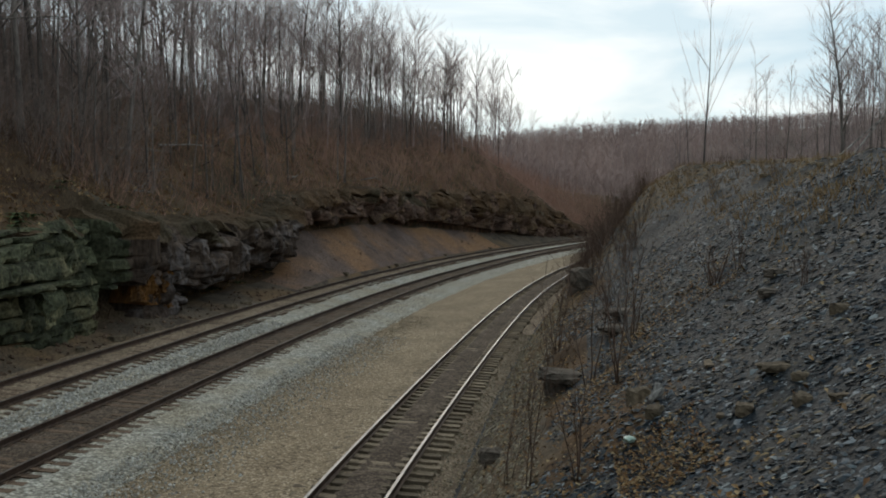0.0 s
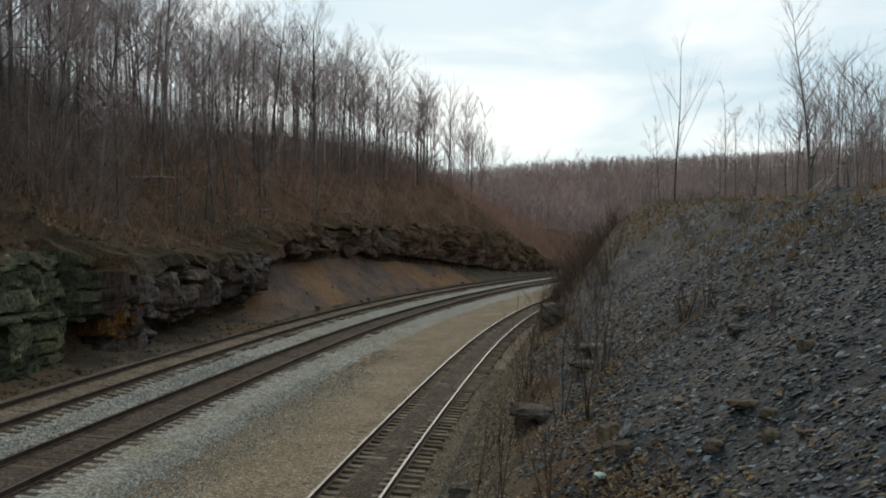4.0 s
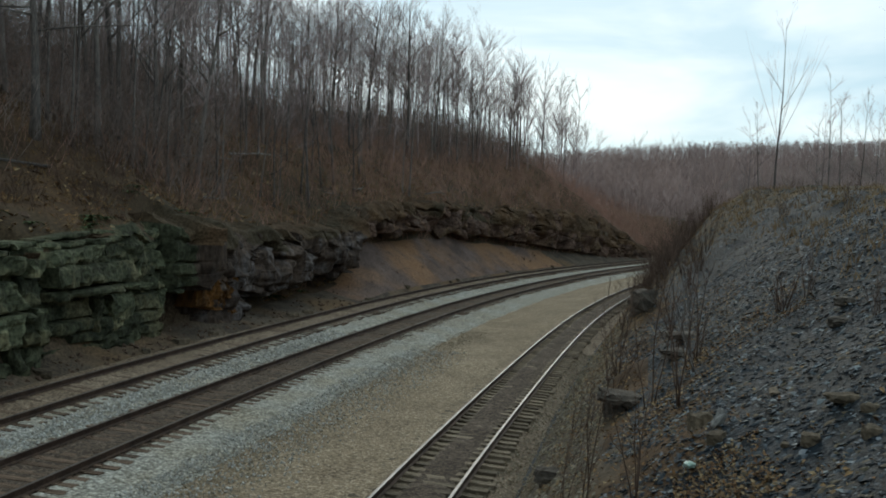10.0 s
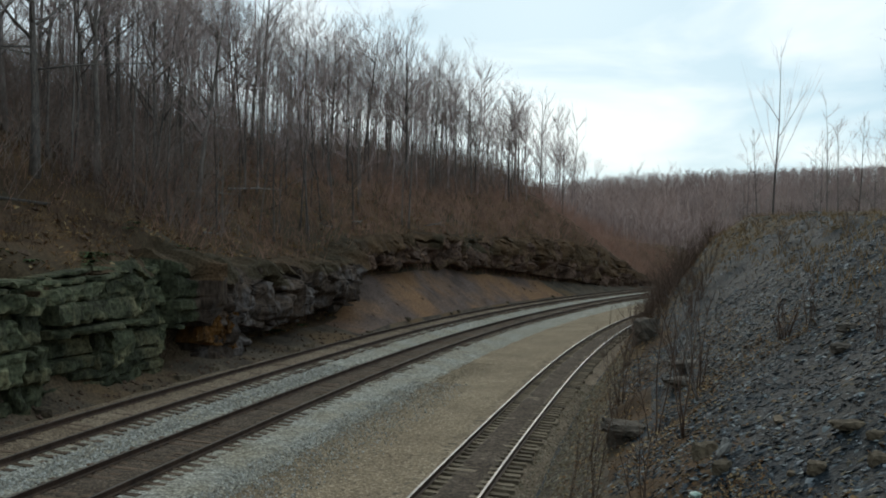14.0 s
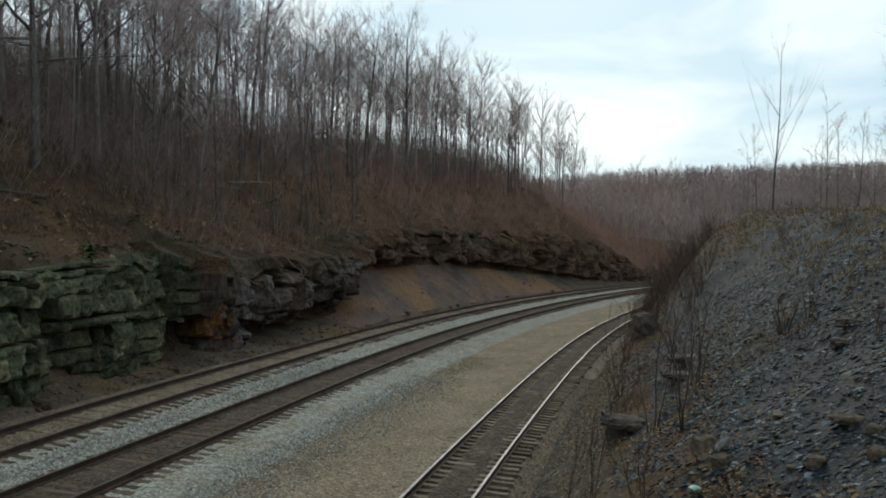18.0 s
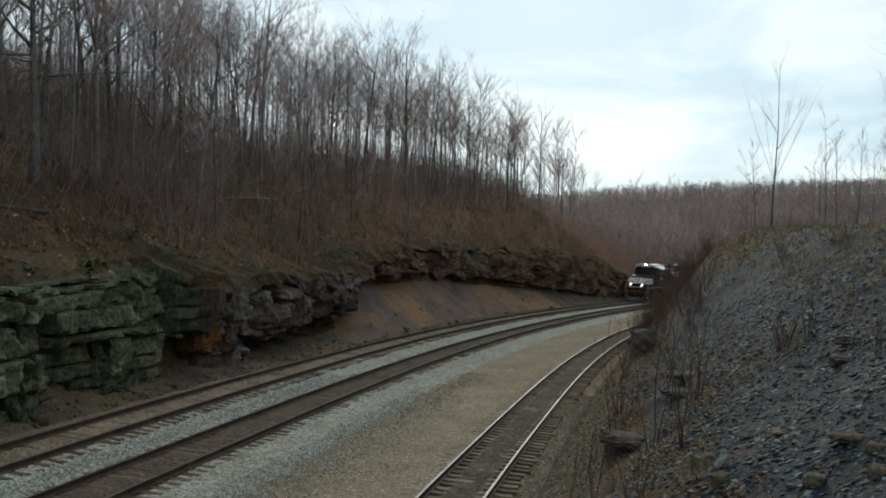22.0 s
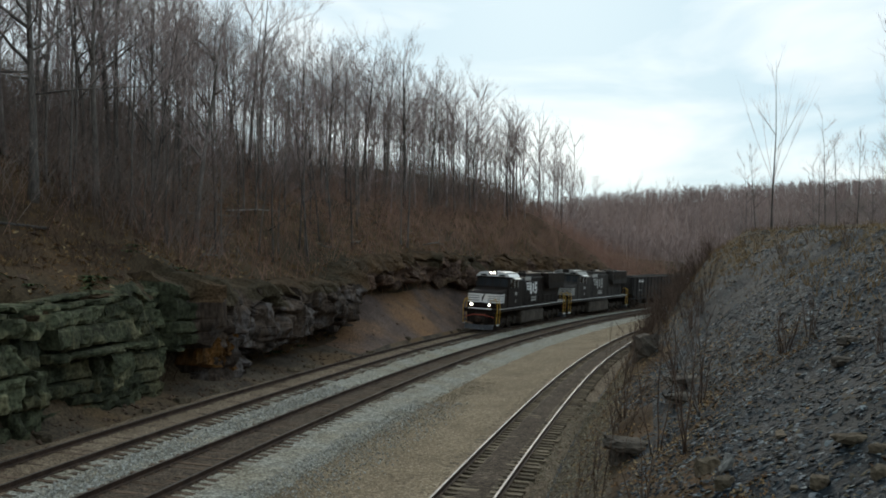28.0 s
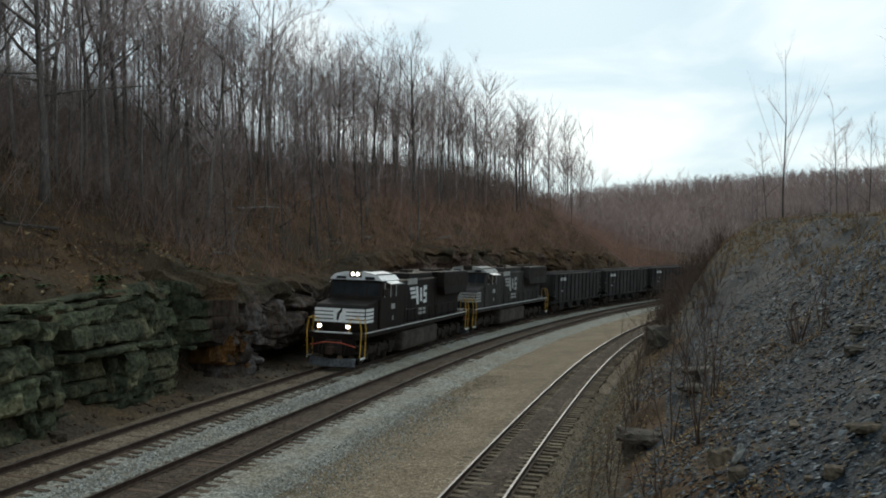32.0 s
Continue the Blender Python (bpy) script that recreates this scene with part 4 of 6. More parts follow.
def build_back_woods():
    TWIG['kids'] = (4, 4, 3)
    rng = random.Random(47)
    kinds = [light_tree(700 + k, 13, rng.uniform(0.07, 0.14), 13) for k in range(6)]
    V, Fc, n = [], [], 0
    for k in range(150):
        s, u = rng.uniform(36, 95), rng.uniform(-40, -18.5)
        co, f = rng.choice(kinds)
        a, k2 = rng.uniform(0, 6.28), rng.uniform(0.38, 0.66)
        m = np.array([[math.cos(a), -math.sin(a), 0], [math.sin(a), math.cos(a), 0], [0, 0, 1]]) * k2
        V.append(co @ m.T + np.array(at(s, u, float(height(s, u)))))
        Fc.extend([tuple(i + n for i in q) for q in f])
        n += len(co)
    def add(groups, V, Fc, n):
        for count, s0, s1, u0, u1 in groups:
            for k in range(count):
                s, u = rng.uniform(s0, s1), rng.uniform(u0, u1)
                if clearing(s, u, rng.random()):
                    continue
                z = float(height(s, u))
                top = rng.uniform(25, 32) - 0.06 * max(0, s - 135)
                co, f = rng.choice(kinds)
                k2 = max(0.5, (top - z) / 13) * rng.uniform(0.85, 1) * scale_at(s, u)
                a = rng.uniform(0, 6.28)
                m = np.array([[math.cos(a), -math.sin(a), 0], [math.sin(a), math.cos(a), 0], [0, 0, 1]]) * k2
                V.append(co @ m.T + np.array(at(s, u, z)))
                Fc.extend([tuple(i + n for i in q) for q in f])
                n += len(co)

    add(((44, 118, 170, 24, 48), (24, 10, 40, 34, 66), (100, 38, 90, 30, 66), (80, 90, 150, 30, 75), (30, 90, 130, 25, 45)), V, Fc, n)
    V2, F2 = [], []
    add(((110, 165, 260, 24, 90),), V2, F2, 0)
    tagged(part("valley_woods", (np.concatenate(V2).tolist(), F2), M_HAZETWIG, None), "brown leafless trees where the valley bends away", "woods", kind="stuff")
    tagged(part("back_woods", (np.concatenate(V).tolist(), Fc), M_TWIG, None), "grey leafless trees deeper in the winter woods", "woods", kind="stuff")


build_back_woods()


# bank trees
def build_bank_trees():
    TWIG['least'], TWIG['kids'] = 0.0035, (4, 4, 3)
    fork = bare_tree(300, 15.3, 0.11, 0.5, 4, rise=1.6, reach=0.22, fork=5, label="slender forked bare tree with upswept limbs on the bank", group="", gnarl=0.05, spread=0.4)
    plant(fork, 81.1, -11.1, 40, 1.0, 0.1, True)
    tall = bare_tree(301, 9.8, 0.085, 0.15, 26, rise=1.5, reach=0.2, gnarl=0.08, label="thin bare tree with many fine side branches on the bank crest", group="")
    plant(tall, 48.5, -16.2, 0, 1.0, 0.1, True)
    rng = random.Random(55)
    slim = [bare_tree(310 + k, 9, 0.06, 0.3, 9, rise=1.3, reach=0.22, label="slim bare sapling on the crest of the shale bank", group="saplings on the bank crest") for k in range(4)]
    rows = [(75.9, -14.8, 9.7), (86.1, -17.5, 10.9), (59.5, -19.7, 8.7), (91.1, -20.4, 11.6), (101.5, -8.4, 12.8), (72.9, -10.0, 7.1), (54.1, -19.6, 6.8), (61.1, -21.9, 8.5), (48.8, -19.5, 6.0), (69.6, -22.3, 9.2), (70.2, -19.1, 8.7)]
    for k in range(42):
        s = rng.uniform(38, 92)
        rows.append((s, -18.5 - rng.random() * 14 - max(0, (70 - s) * 0.02), rng.uniform(4.5, 8.0)))
    for k in range(26):
        rows.append((rng.uniform(85, 150), -7 - rng.random() * 22, rng.uniform(6, 11)))
    for k, (s, u, h) in enumerate(rows):
        plant(slim[k % 4], s, u, rng.uniform(0, 360), h / 9, 0.1, k < 4)
    birch = bare_tree(330, 6.0, 0.07, 0.5, 5, lean=0.1, rise=1.0, reach=0.2, bark=M_BIRCH, label="pale leaning birch trunk at the wood's edge", group="leaning birches")
    for k, (s, u, turn, lean) in enumerate(((44, -15.6, 0, 34), (45, -15.2, 10, 48), (88, -9.5, 0, -25))):
        ob = plant(birch, s, u, turn, 0.75, 0.1, k == 0)
        ob.matrix_basis = ob.matrix_basis @ pose(0, 0, 0, 0, lean, 0)


build_bank_trees()


# far woods: one sheet of small trees on the ridge
def build_far_woods():
    rng = random.Random(77)
    V, Fc = [], []
    made = 0
    while made < 11000:
        ang = radians(rng.uniform(-34, 14))
        d = 150 + 330 * rng.random() ** 0.8
        x, y = -math.sin(ang) * d, math.cos(ang) * d
        r = math.hypot(x - CX, y - CY)
        s, u = ((A0 - math.atan2(y - CY, x - CX) + math.pi) % (2 * math.pi) - math.pi) * RAD, r - RAD
        if -16 < u < 24 or (u > 0 and s < 205) or (u < 0 and u > -40 and s < 75):
            continue
        z = float(height(s, u))
        tall = rng.uniform(4.6, 6.0)
        base = bend(x, y, z - 0.5)
        top = base + Vector((rng.uniform(-0.6, 0.6), rng.uniform(-0.6, 0.6), tall))
        tube(V, Fc, [base, base.lerp(top, 0.5), top], [0.08, 0.05, 0.02], 3, False)
        for k in range(9):
            f = rng.uniform(0.2, 0.98)
            p = base.lerp(top, f)
            a = rng.uniform(0, 2 * math.pi)
            ln = tall * rng.uniform(0.12, 0.3) * (1.2 - 0.6 * f)
            e = p + Vector((math.cos(a) * ln, math.sin(a) * ln, ln * rng.uniform(0.5, 1.4)))
            tube(V, Fc, [p, e], [0.04, 0.015], 3, False)
        made += 1
    ob = part("far_woods", (V, Fc), M_HAZERIDGE, None)
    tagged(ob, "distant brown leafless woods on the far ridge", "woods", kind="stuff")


build_far_woods()


# ---- undergrowth ----
def stems(name, spots, material, label, category, hi, rad, seed, kind="stuff", forks=2):
    rng = random.Random(seed)
    V, Fc = [], []
    for s, u in spots:
        base = at(s, u, float(height(s, u)) - 0.05)
        h = rng.uniform(*hi) * scale_at(s, u)
        d = Vector((rng.uniform(-0.6, 0.6), rng.uniform(-0.6, 0.6), 1))
        mid = base + d * h * 0.5
        top = mid + (d + Vector((rng.uniform(-0.4, 0.4), rng.uniform(-0.4, 0.4), 0))) * h * 0.5
        tube(V, Fc, [base, mid, top], [rad, rad * 0.7, rad * 0.25], 3)
        for k in range(forks):
            p = mid.lerp(top, rng.random())
            e = p + Vector((rng.uniform(-1, 1), rng.uniform(-1, 1), rng.uniform(0.2, 1.2))) * h * 0.25
            tube(V, Fc, [p, e], [rad * 0.5, rad * 0.2], 3, False)
    return tagged(part(name, (V, Fc), material, None), label, category, kind=kind)


rng0 = random.Random(12)
spots = []
while len(spots) < 9500:
    s, u = rng0.uniform(20, 200), 17 + 26 * rng0.random() ** 1.3
    f = float(np.interp(s, ST, FACE))
    if u < f + (1.6 if s < 42 else 0.8) or (s < 40 and u < 19.5):
        continue
    if rng0.random() < 0.25 + 0.75 * min(1, max(0, (s - 40) / 35)):
        spots.append((s, u))
stems("undergrowth", spots, M_BRUSH, "tangled red-brown leafless brush on the hillside", "undergrowth", (0.7, 3.2), 0.013, 13, forks=4)

spots = []
while len(spots) < 10000:
    s, u = 16 + 130 * rng0.random() ** 1.3, 20 + 38 * rng0.random()
    if (s < 40 and (u < 21 or rng0.random() < 0.5)) or (s > 55 and u < 27) or (s > 80 and u > 36):
        continue
    spots.append((s, u))
stems("thicket", spots, M_THICKET, "dense dark leafless thicket between the tree trunks", "undergrowth", (1.8, 5.0), 0.017, 14, forks=5)

spots = []
while len(spots) < 1500:
    s, u = rng0.uniform(14, 44), 16 + 8 * rng0.random()
    if vnoise(s / 2.4, u / 2.0, 131) > 0.45:
        spots.append((s, u))
stems("brow_brush", spots, M_DRYSTEM, "low dark leafless brush above the rock face", "undergrowth", (0.3, 1.3), 0.012, 16, forks=5)

# brush that hangs over the siding from the foot of the inner bank
spots = []
while len(spots) < 1700:
    s = 52 + 50 * rng0.random()
    edge = float(np.interp(s, IS, [r[1] for r in IU]))
    spots.append((s, edge - 0.25 - (1.2 + 3.2 * min(1, max(0.2, (s - 46) / 25))) * rng0.random()))
stems("bank_brush", spots, M_DRYSTEM, "dense dark brown leafless brush over the foot of the bank", "undergrowth", (0.5, 1.9), 0.013, 15, forks=4)


# ---- loose stones, chips and leaves ----
def scatter(name, spots, material, label, category, size, flat, seed, lift=0.35, lay=0.9, tip=0.7):
    """Many small angular pieces in one mesh: squashed, turned octahedra on the ground."""
    rng = np.random.default_rng(seed)
    n = len(spots)
    s, u = spots[:, 0], spots[:, 1]
    z = spots[:, 2] if spots.shape[1] > 2 else height(s, u)
    r = size[0] + (size[1] - size[0]) * rng.random(n) ** 2.5
    a = rng.random(n) * 2 * np.pi
    asp = 0.4 + 0.5 * rng.random(n)
    th = r * (flat[0] + (flat[1] - flat[0]) * rng.random(n))
    tilt = (rng.random((n, 2)) - 0.5) * tip
    base = np.array([[1, 0, 0], [0.35, 0.9, 0.15], [-0.8, 0.55, -0.1], [-0.7, -0.7, 0.1], [0.5, -0.8, 0], [0.1, 0.05, 1], [0, 0, -1]])
    jit = 1 + (rng.random((n, 7, 1)) - 0.5) * 0.5
    p = base[None] * jit
    x, y = p[:, :, 0] * r[:, None], p[:, :, 1] * (r * asp)[:, None]
    h = p[:, :, 2] * th[:, None] + x * tilt[:, :1] + y * tilt[:, 1:]
    c, d = np.cos(a)[:, None], np.sin(a)[:, None]
    ox, oy = x * c - y * d, x * d + y * c
    if spots.shape[1] < 3:
        # lie along the slope
        e = 0.15
        gu, gs = (height(s, u + e) - height(s, u - e)) / (2 * e), (height(s + e, u) - height(s - e, u)) / (2 * e)
        an = A0 - s / RAD
        gx, gy = gu * np.cos(an) + gs * np.sin(an), gu * np.sin(an) - gs * np.cos(an)
        h = h + lay * (ox * np.clip(gx, -1, 1)[:, None] + oy * np.clip(gy, -1, 1)[:, None])
    co = at_np(s, u, z + lift * th)[:, None, :] + np.stack([ox, oy, h], -1)
    tri = np.array([[0, 1, 5], [1, 2, 5], [2, 3, 5], [3, 4, 5], [4, 0, 5], [1, 0, 6], [2, 1, 6], [3, 2, 6], [4, 3, 6], [0, 4, 6]])
    faces = (tri[None] + (np.arange(n) * 7)[:, None, None]).reshape(-1, 3)
    me = bpy.data.meshes.new(name)
    me.from_pydata(co.reshape(-1, 3).tolist(), [], faces.tolist())
    me.materials.append(material)
    return tagged(new(name, me), label, category, kind="stuff")


def leaves(name, spots, material, label, size, seed):
    """Curled leaves: two triangles folded along the rib."""
    rng = np.random.default_rng(seed)
    n = len(spots)
    s, u = spots[:, 0], spots[:, 1]
    z = height(s, u) + 0.04
    r = size[0] + (size[1] - size[0]) * rng.random(n)
    a = rng.random(n) * 2 * np.pi
    p = np.array([[1, 0, 0.1], [0, 0.55, 0.35], [-1, 0, 0.1], [0, -0.55, 0.35]])[None] * (1 + (rng.random((n, 4, 1)) - 0.5) * 0.5)
    tilt = (rng.random((n, 2)) - 0.5) * 1.4
    x, y = p[:, :, 0] * r[:, None], p[:, :, 1] * r[:, None]
    h = p[:, :, 2] * r[:, None] + x * tilt[:, :1] + y * tilt[:, 1:]
    c, d = np.cos(a)[:, None], np.sin(a)[:, None]
    co = at_np(s, u, z)[:, None, :] + np.stack([x * c - y * d, x * d + y * c, h], -1)
    f = np.array([[0, 1, 2], [0, 2, 3]])
    faces = (f[None] + (np.arange(n) * 4)[:, None, None]).reshape(-1, 3)
    me = bpy.data.meshes.new(name)
    me.from_pydata(co.reshape(-1, 3).tolist(), [], faces.tolist())
    me.materials.append(material)
    return tagged(new(name, me), label, "leaves", kind="stuff")


def strew(n, s0, s1, u0, u1, seed, power=1.0, keep=None):
    rng = np.random.default_rng(seed)
    s, u = s0 + (s1 - s0) * rng.random(n) ** power, u0 + (u1 - u0) * rng.random(n)
    k = np.ones(n, bool) if keep is None else keep(s, u, rng.random(n))
    return np.stack([s[k], u[k]], 1)


def shaly(s, u, r):
    edge = -4.4 - 1.2 * fbm(s / 3, u / 3, 91, 2) * 2
    crest = -12.8 + np.clip((s - 32) * 0.12, 0, 7)
    return ((u < edge) | (s < 16)) & (u > crest) & (r < 0.35 + 0.65 * (fbm(s / 1.6, u / 1.2, 92, 3) + 0.5))


def build_bank_cover():
    scatter("shale_chips", strew(115000, 4, 40, -13.5, -2.8, 401, 1.35, shaly), M_CHIPS, "loose dark grey shale chips covering the bank", "shale", (0.015, 0.085), (0.12, 0.35), 402, 0.3, 0.6)
    scatter("shale_flakes", strew(24000, 5, 30, -12.0, -3.6, 441, 1.2, lambda s, u, r: shaly(s, u, r * 1.15)), M_FLAKES, "flat blue-grey shale flakes lying loose on the bank", "shale", (0.025, 0.095), (0.08, 0.28), 442, 0.7, 0.45, 0.9)
    scatter("shale_fragments", strew(16000, 28, 66, -13.5, -3.5, 403, 1.1, lambda s, u, r: r < 0.3 + 0.8 * (fbm(s / 2.0, u / 1.5, 92, 3) + 0.5)), M_CHIPS, "scattered shale fragments on the upper bank", "shale", (0.03, 0.11), (0.12, 0.35), 404)
    leaves("fallen_leaves", strew(12000, 7, 70, -9, -2.6, 405, 1.2, lambda s, u, r: (u > -5.6 - 2.2 * fbm(s / 4, u / 4, 93, 2) * 2) | (r < 0.10)), M_LEAF, "dry brown fallen leaves caught on the bank", (0.025, 0.06), 406)
    leaves("leaf_drift", np.concatenate([strew(2200, 12.0, 14.6, -6.1, -4.9, 431, 1.0, lambda s, u, r: r < 0.25 + 1.5 * (fbm(s / 0.6, u / 0.4, 96, 2) + 0.5) ** 2), strew(2600, 22.2, 25.4, -8.3, -5.7, 434, 1.0, lambda s, u, r: r < 0.1 + 1.6 * (fbm(s / 0.9, u / 0.6, 97, 2) + 0.5) ** 2), strew(4200, 15, 36, -7.6, -4.4, 432, 1.0, lambda s, u, r: np.abs(u + 4.9 + 0.13 * (s - 17)) < 0.55 + 0.5 * r)]), M_LEAF, "drift of orange-brown dead leaves across the bank", (0.016, 0.04), 433)
    leaves("slope_leaves", strew(16000, 18, 130, 15.5, 34, 407, 1.2, lambda s, u, r: (u > np.interp(s, ST, FACE) + 1.2) & (fbm(s / 2.5, u / 2.5, 94, 3) > -0.08)), M_LEAF, "dry leaf litter over the wooded slope", (0.06, 0.15), 408)
    # ballast
    zb = lambda p, dz: np.concatenate([p, (CANT * p[:, 1] + dz)[:, None]], 1)
    scatter("ballast_stones", zb(strew(22000, 8, 42, 2.4, 6.4, 411, 1.5, lambda s, u, r: r < np.clip((u - 2.6) / 2.6, 0, 1) ** 1.3), -0.27), M_STONES, "crushed grey ballast stones on the track shoulder", "ballast", (0.022, 0.05), (0.6, 0.9), 412)
    scatter("ballast_stones", zb(strew(7000, 12, 44, 9.1, 10.4, 413, 1.4), -0.22), M_STONES, "crushed grey ballast stones between the main tracks", "ballast", (0.025, 0.06), (0.6, 0.9), 414)
    scatter("gravel_stones", zb(strew(20000, 8, 50, 1.2, 5.0, 415, 1.5), -0.295), M_TANSTONE, "fine tan gravel stones between the tracks", "gravel", (0.015, 0.04), (0.5, 0.8), 416)
    scatter("siding_stones", zb(strew(4500, 8, 45, -2.2, -1.0, 417, 1.4), -0.25), M_TANSTONE, "dirty brown stones along the siding", "gravel", (0.02, 0.05), (0.6, 0.9), 418)
    scatter("foot_stones", strew(7000, 8, 45, -3.8, -2.2, 423, 1.4), M_TANSTONE, "brown stones washed to the foot of the bank", "gravel", (0.02, 0.07), (0.4, 0.8), 424)
    scatter("talus_fragments", strew(3200, 18, 130, 13.4, 17.6, 419, 1.1, lambda s, u, r: (u < np.interp(s, ST, FACE) + 0.4) & (r < np.interp(s, (50, 64), (1.0, 0.1)))), M_RUBBLE, "broken rock fragments at the foot of the cutting", "rubble", (0.03, 0.16), (0.4, 0.8), 420)
    scatter("slope_fragments", strew(700, 18, 150, 16, 24, 421, 1.0, lambda s, u, r: u > np.interp(s, ST, FACE) + 1.3), M_RUBBLE, "weathered stones lying in the leaf litter above the cutting", "rubble", (0.05, 0.25), (0.35, 0.7), 422)


build_bank_cover()


def stone(seed, s, u, w, d, h, turn, label, material=None, sink=0.25, tilt=0.0, group=""):
    bm = lump(seed, w * 0.8, d * 0.8, h * 0.8, 3, 0.34 if material else 0.2)
    ob = part("stone", bm, material or M_BOULDER, None)
    ob.matrix_basis = Matrix.Translation(at(s, u, float(height(s, u)) + h * (0.24 - sink))) @ pose(0, 0, 0, tilt, tilt, turn)
    return tagged(ob, label, "stone", group)


M_TANROCK = mat("pale_tan_rock", (0.15, 0.118, 0.08), (0.29, 0.235, 0.165), 2, 12, 0.9, 0.6, spread=0.3)
M_DARKSTONE = mat("dark_slate_block", (0.05, 0.043, 0.035), (0.125, 0.10, 0.078), 1.5, 9, 0.85, 0.8, stretch=(1, 1, 3))
stone(501, 13.9, -7.14, 0.6, 0.42, 0.14, 10, "flat brown sandstone slab lying on the shale bank", sink=0.0)
stone(502, 13.2, -7.28, 0.26, 0.22, 0.15, 40, "small orange-brown stone beside the flat slab", sink=0.1)
stone(503, 13.1, -6.55, 0.36, 0.28, 0.22, 70, "rounded tan stone on the shale bank", sink=0.2)
stone(504, 12.4, -7.11, 0.26, 0.24, 0.24, 0, "upright tan stone on the shale bank", sink=0.2)
stone(505, 11.9, -7.42, 0.34, 0.2, 0.12, 20, "flat grey-brown stone on the shale bank", sink=0.2)
stone(506, 16.3, -5.45, 0.42, 0.36, 0.5, 15, "upright grey sandstone block on the bank", sink=0.22)
stone(507, 15.6, -5.64, 0.22, 0.14, 0.50, 40, "pale upright stone shard leaning on a block", M_BIRCH, 0.15, 18)
stone(508, 15.0, -5.6, 0.4, 0.3, 0.3, 60, "weathered brown stone half buried in leaves")
stone(509, 22.9, -4.15, 1.15, 0.95, 0.3, 20, "dark overhanging rock slab at the foot of the bank", M_DARKSTONE, -0.95, 6)
stone(510, 23.1, -4.15, 0.75, 0.7, 0.95, 10, "dark rock block below the ledge", M_DARKSTONE, 0.3)
stone(511, 27.6, -5.85, 1.5, 0.9, 0.24, 20, "flat brown rock ledge on the bank", M_DARKSTONE, 0.15)
stone(512, 26.4, -5.6, 1.3, 0.9, 0.26, 55, "dark rock ledge under the bushes", M_DARKSTONE, 0.25)
stone(513, 15.0, -8.28, 0.34, 0.26, 0.24, 25, "round brown stone on the shale bank")
stone(514, 16.4, -6.6, 0.8, 0.2, 0.1, 75, "long pale slab lying on the shale", None, 0.1)
stone(515, 20.4, -8.5, 0.6, 0.4, 0.2, 30, "dark slate block casting a shadow on the bank", M_DARKSTONE, 0.1)
stone(516, 19.3, -8.15, 0.5, 0.4, 0.22, 0, "dark slate block on the shale bank", M_DARKSTONE, 0.1)
stone(517, 20.4, -2.75, 0.6, 0.45, 0.5, 15, "dark stone at the edge of the siding ballast", M_DARKSTONE, 0.1)
stone(521, 43.0, -4.4, 1.1, 1.3, 1.5, 25, "dark craggy rock at the corner of the bank", M_DARKSTONE, 0.15)
rng1 = random.Random(66)
for k in range(28):
    s = 9 + 40 * rng1.random() ** 1.3
    w = rng1.uniform(0.09, 0.22)
    stone(530 + k, s, rng1.uniform(-12, -5), w, w * rng1.uniform(0.5, 0.9), w * rng1.uniform(0.25, 0.6), rng1.uniform(0, 180), "loose tan stone on the dark shale bank", group="loose stones on the bank")
for k in range(16):
    s = rng1.uniform(58, 92)
    u = float(np.interp(s, IS, [r[1] for r in IU])) - rng1.uniform(-0.2, 2.0)
    w = rng1.uniform(0.5, 1.3)
    stone(570 + k, s, u, w, w * 0.7, w * rng1.uniform(0.4, 0.8), rng1.uniform(0, 180), "dark rock of the outcrop beside the siding", M_DARKSTONE, 0.3, group="outcrop rocks by the siding")
for k in range(14):
    s = rng1.uniform(18, 120)
    w = rng1.uniform(0.3, 0.8)
    stone(590 + k, s, rng1.uniform(13.75, 14.2), w, w * 0.7, w * 0.55, rng1.uniform(0, 180), "fallen rock at the foot of the cutting", None, 0.2, group="fallen rocks by the track")
for k in range(16):
    s = rng1.uniform(30, 62)
    w = rng1.uniform(0.25, 0.6)
    stone(620 + k, s, float(np.interp(s, IS, [r[4] for r in IU])) + rng1.uniform(-0.6, 1.2), w, w * 0.8, w * rng1.uniform(0.25, 0.5), rng1.uniform(0, 180), "pale tan rock lying along the crest of the bank", M_TANROCK, 0.2, group="pale rocks along the crest")

# crumpled plastic in the leaves
bm = lump(520, 0.36, 0.13, 0.08, 3, 0.35)
litter = part("plastic_wrapper", bm, M_PLASTIC, None)
litter.matrix_basis = Matrix.Translation(at(14.55, -5.19, float(height(14.55, -5.19)) + 0.05)) @ pose(0, 0, 0, 8, 12, 60)
tagged(litter, "crumpled pale green plastic wrapper among dead leaves", "litter")


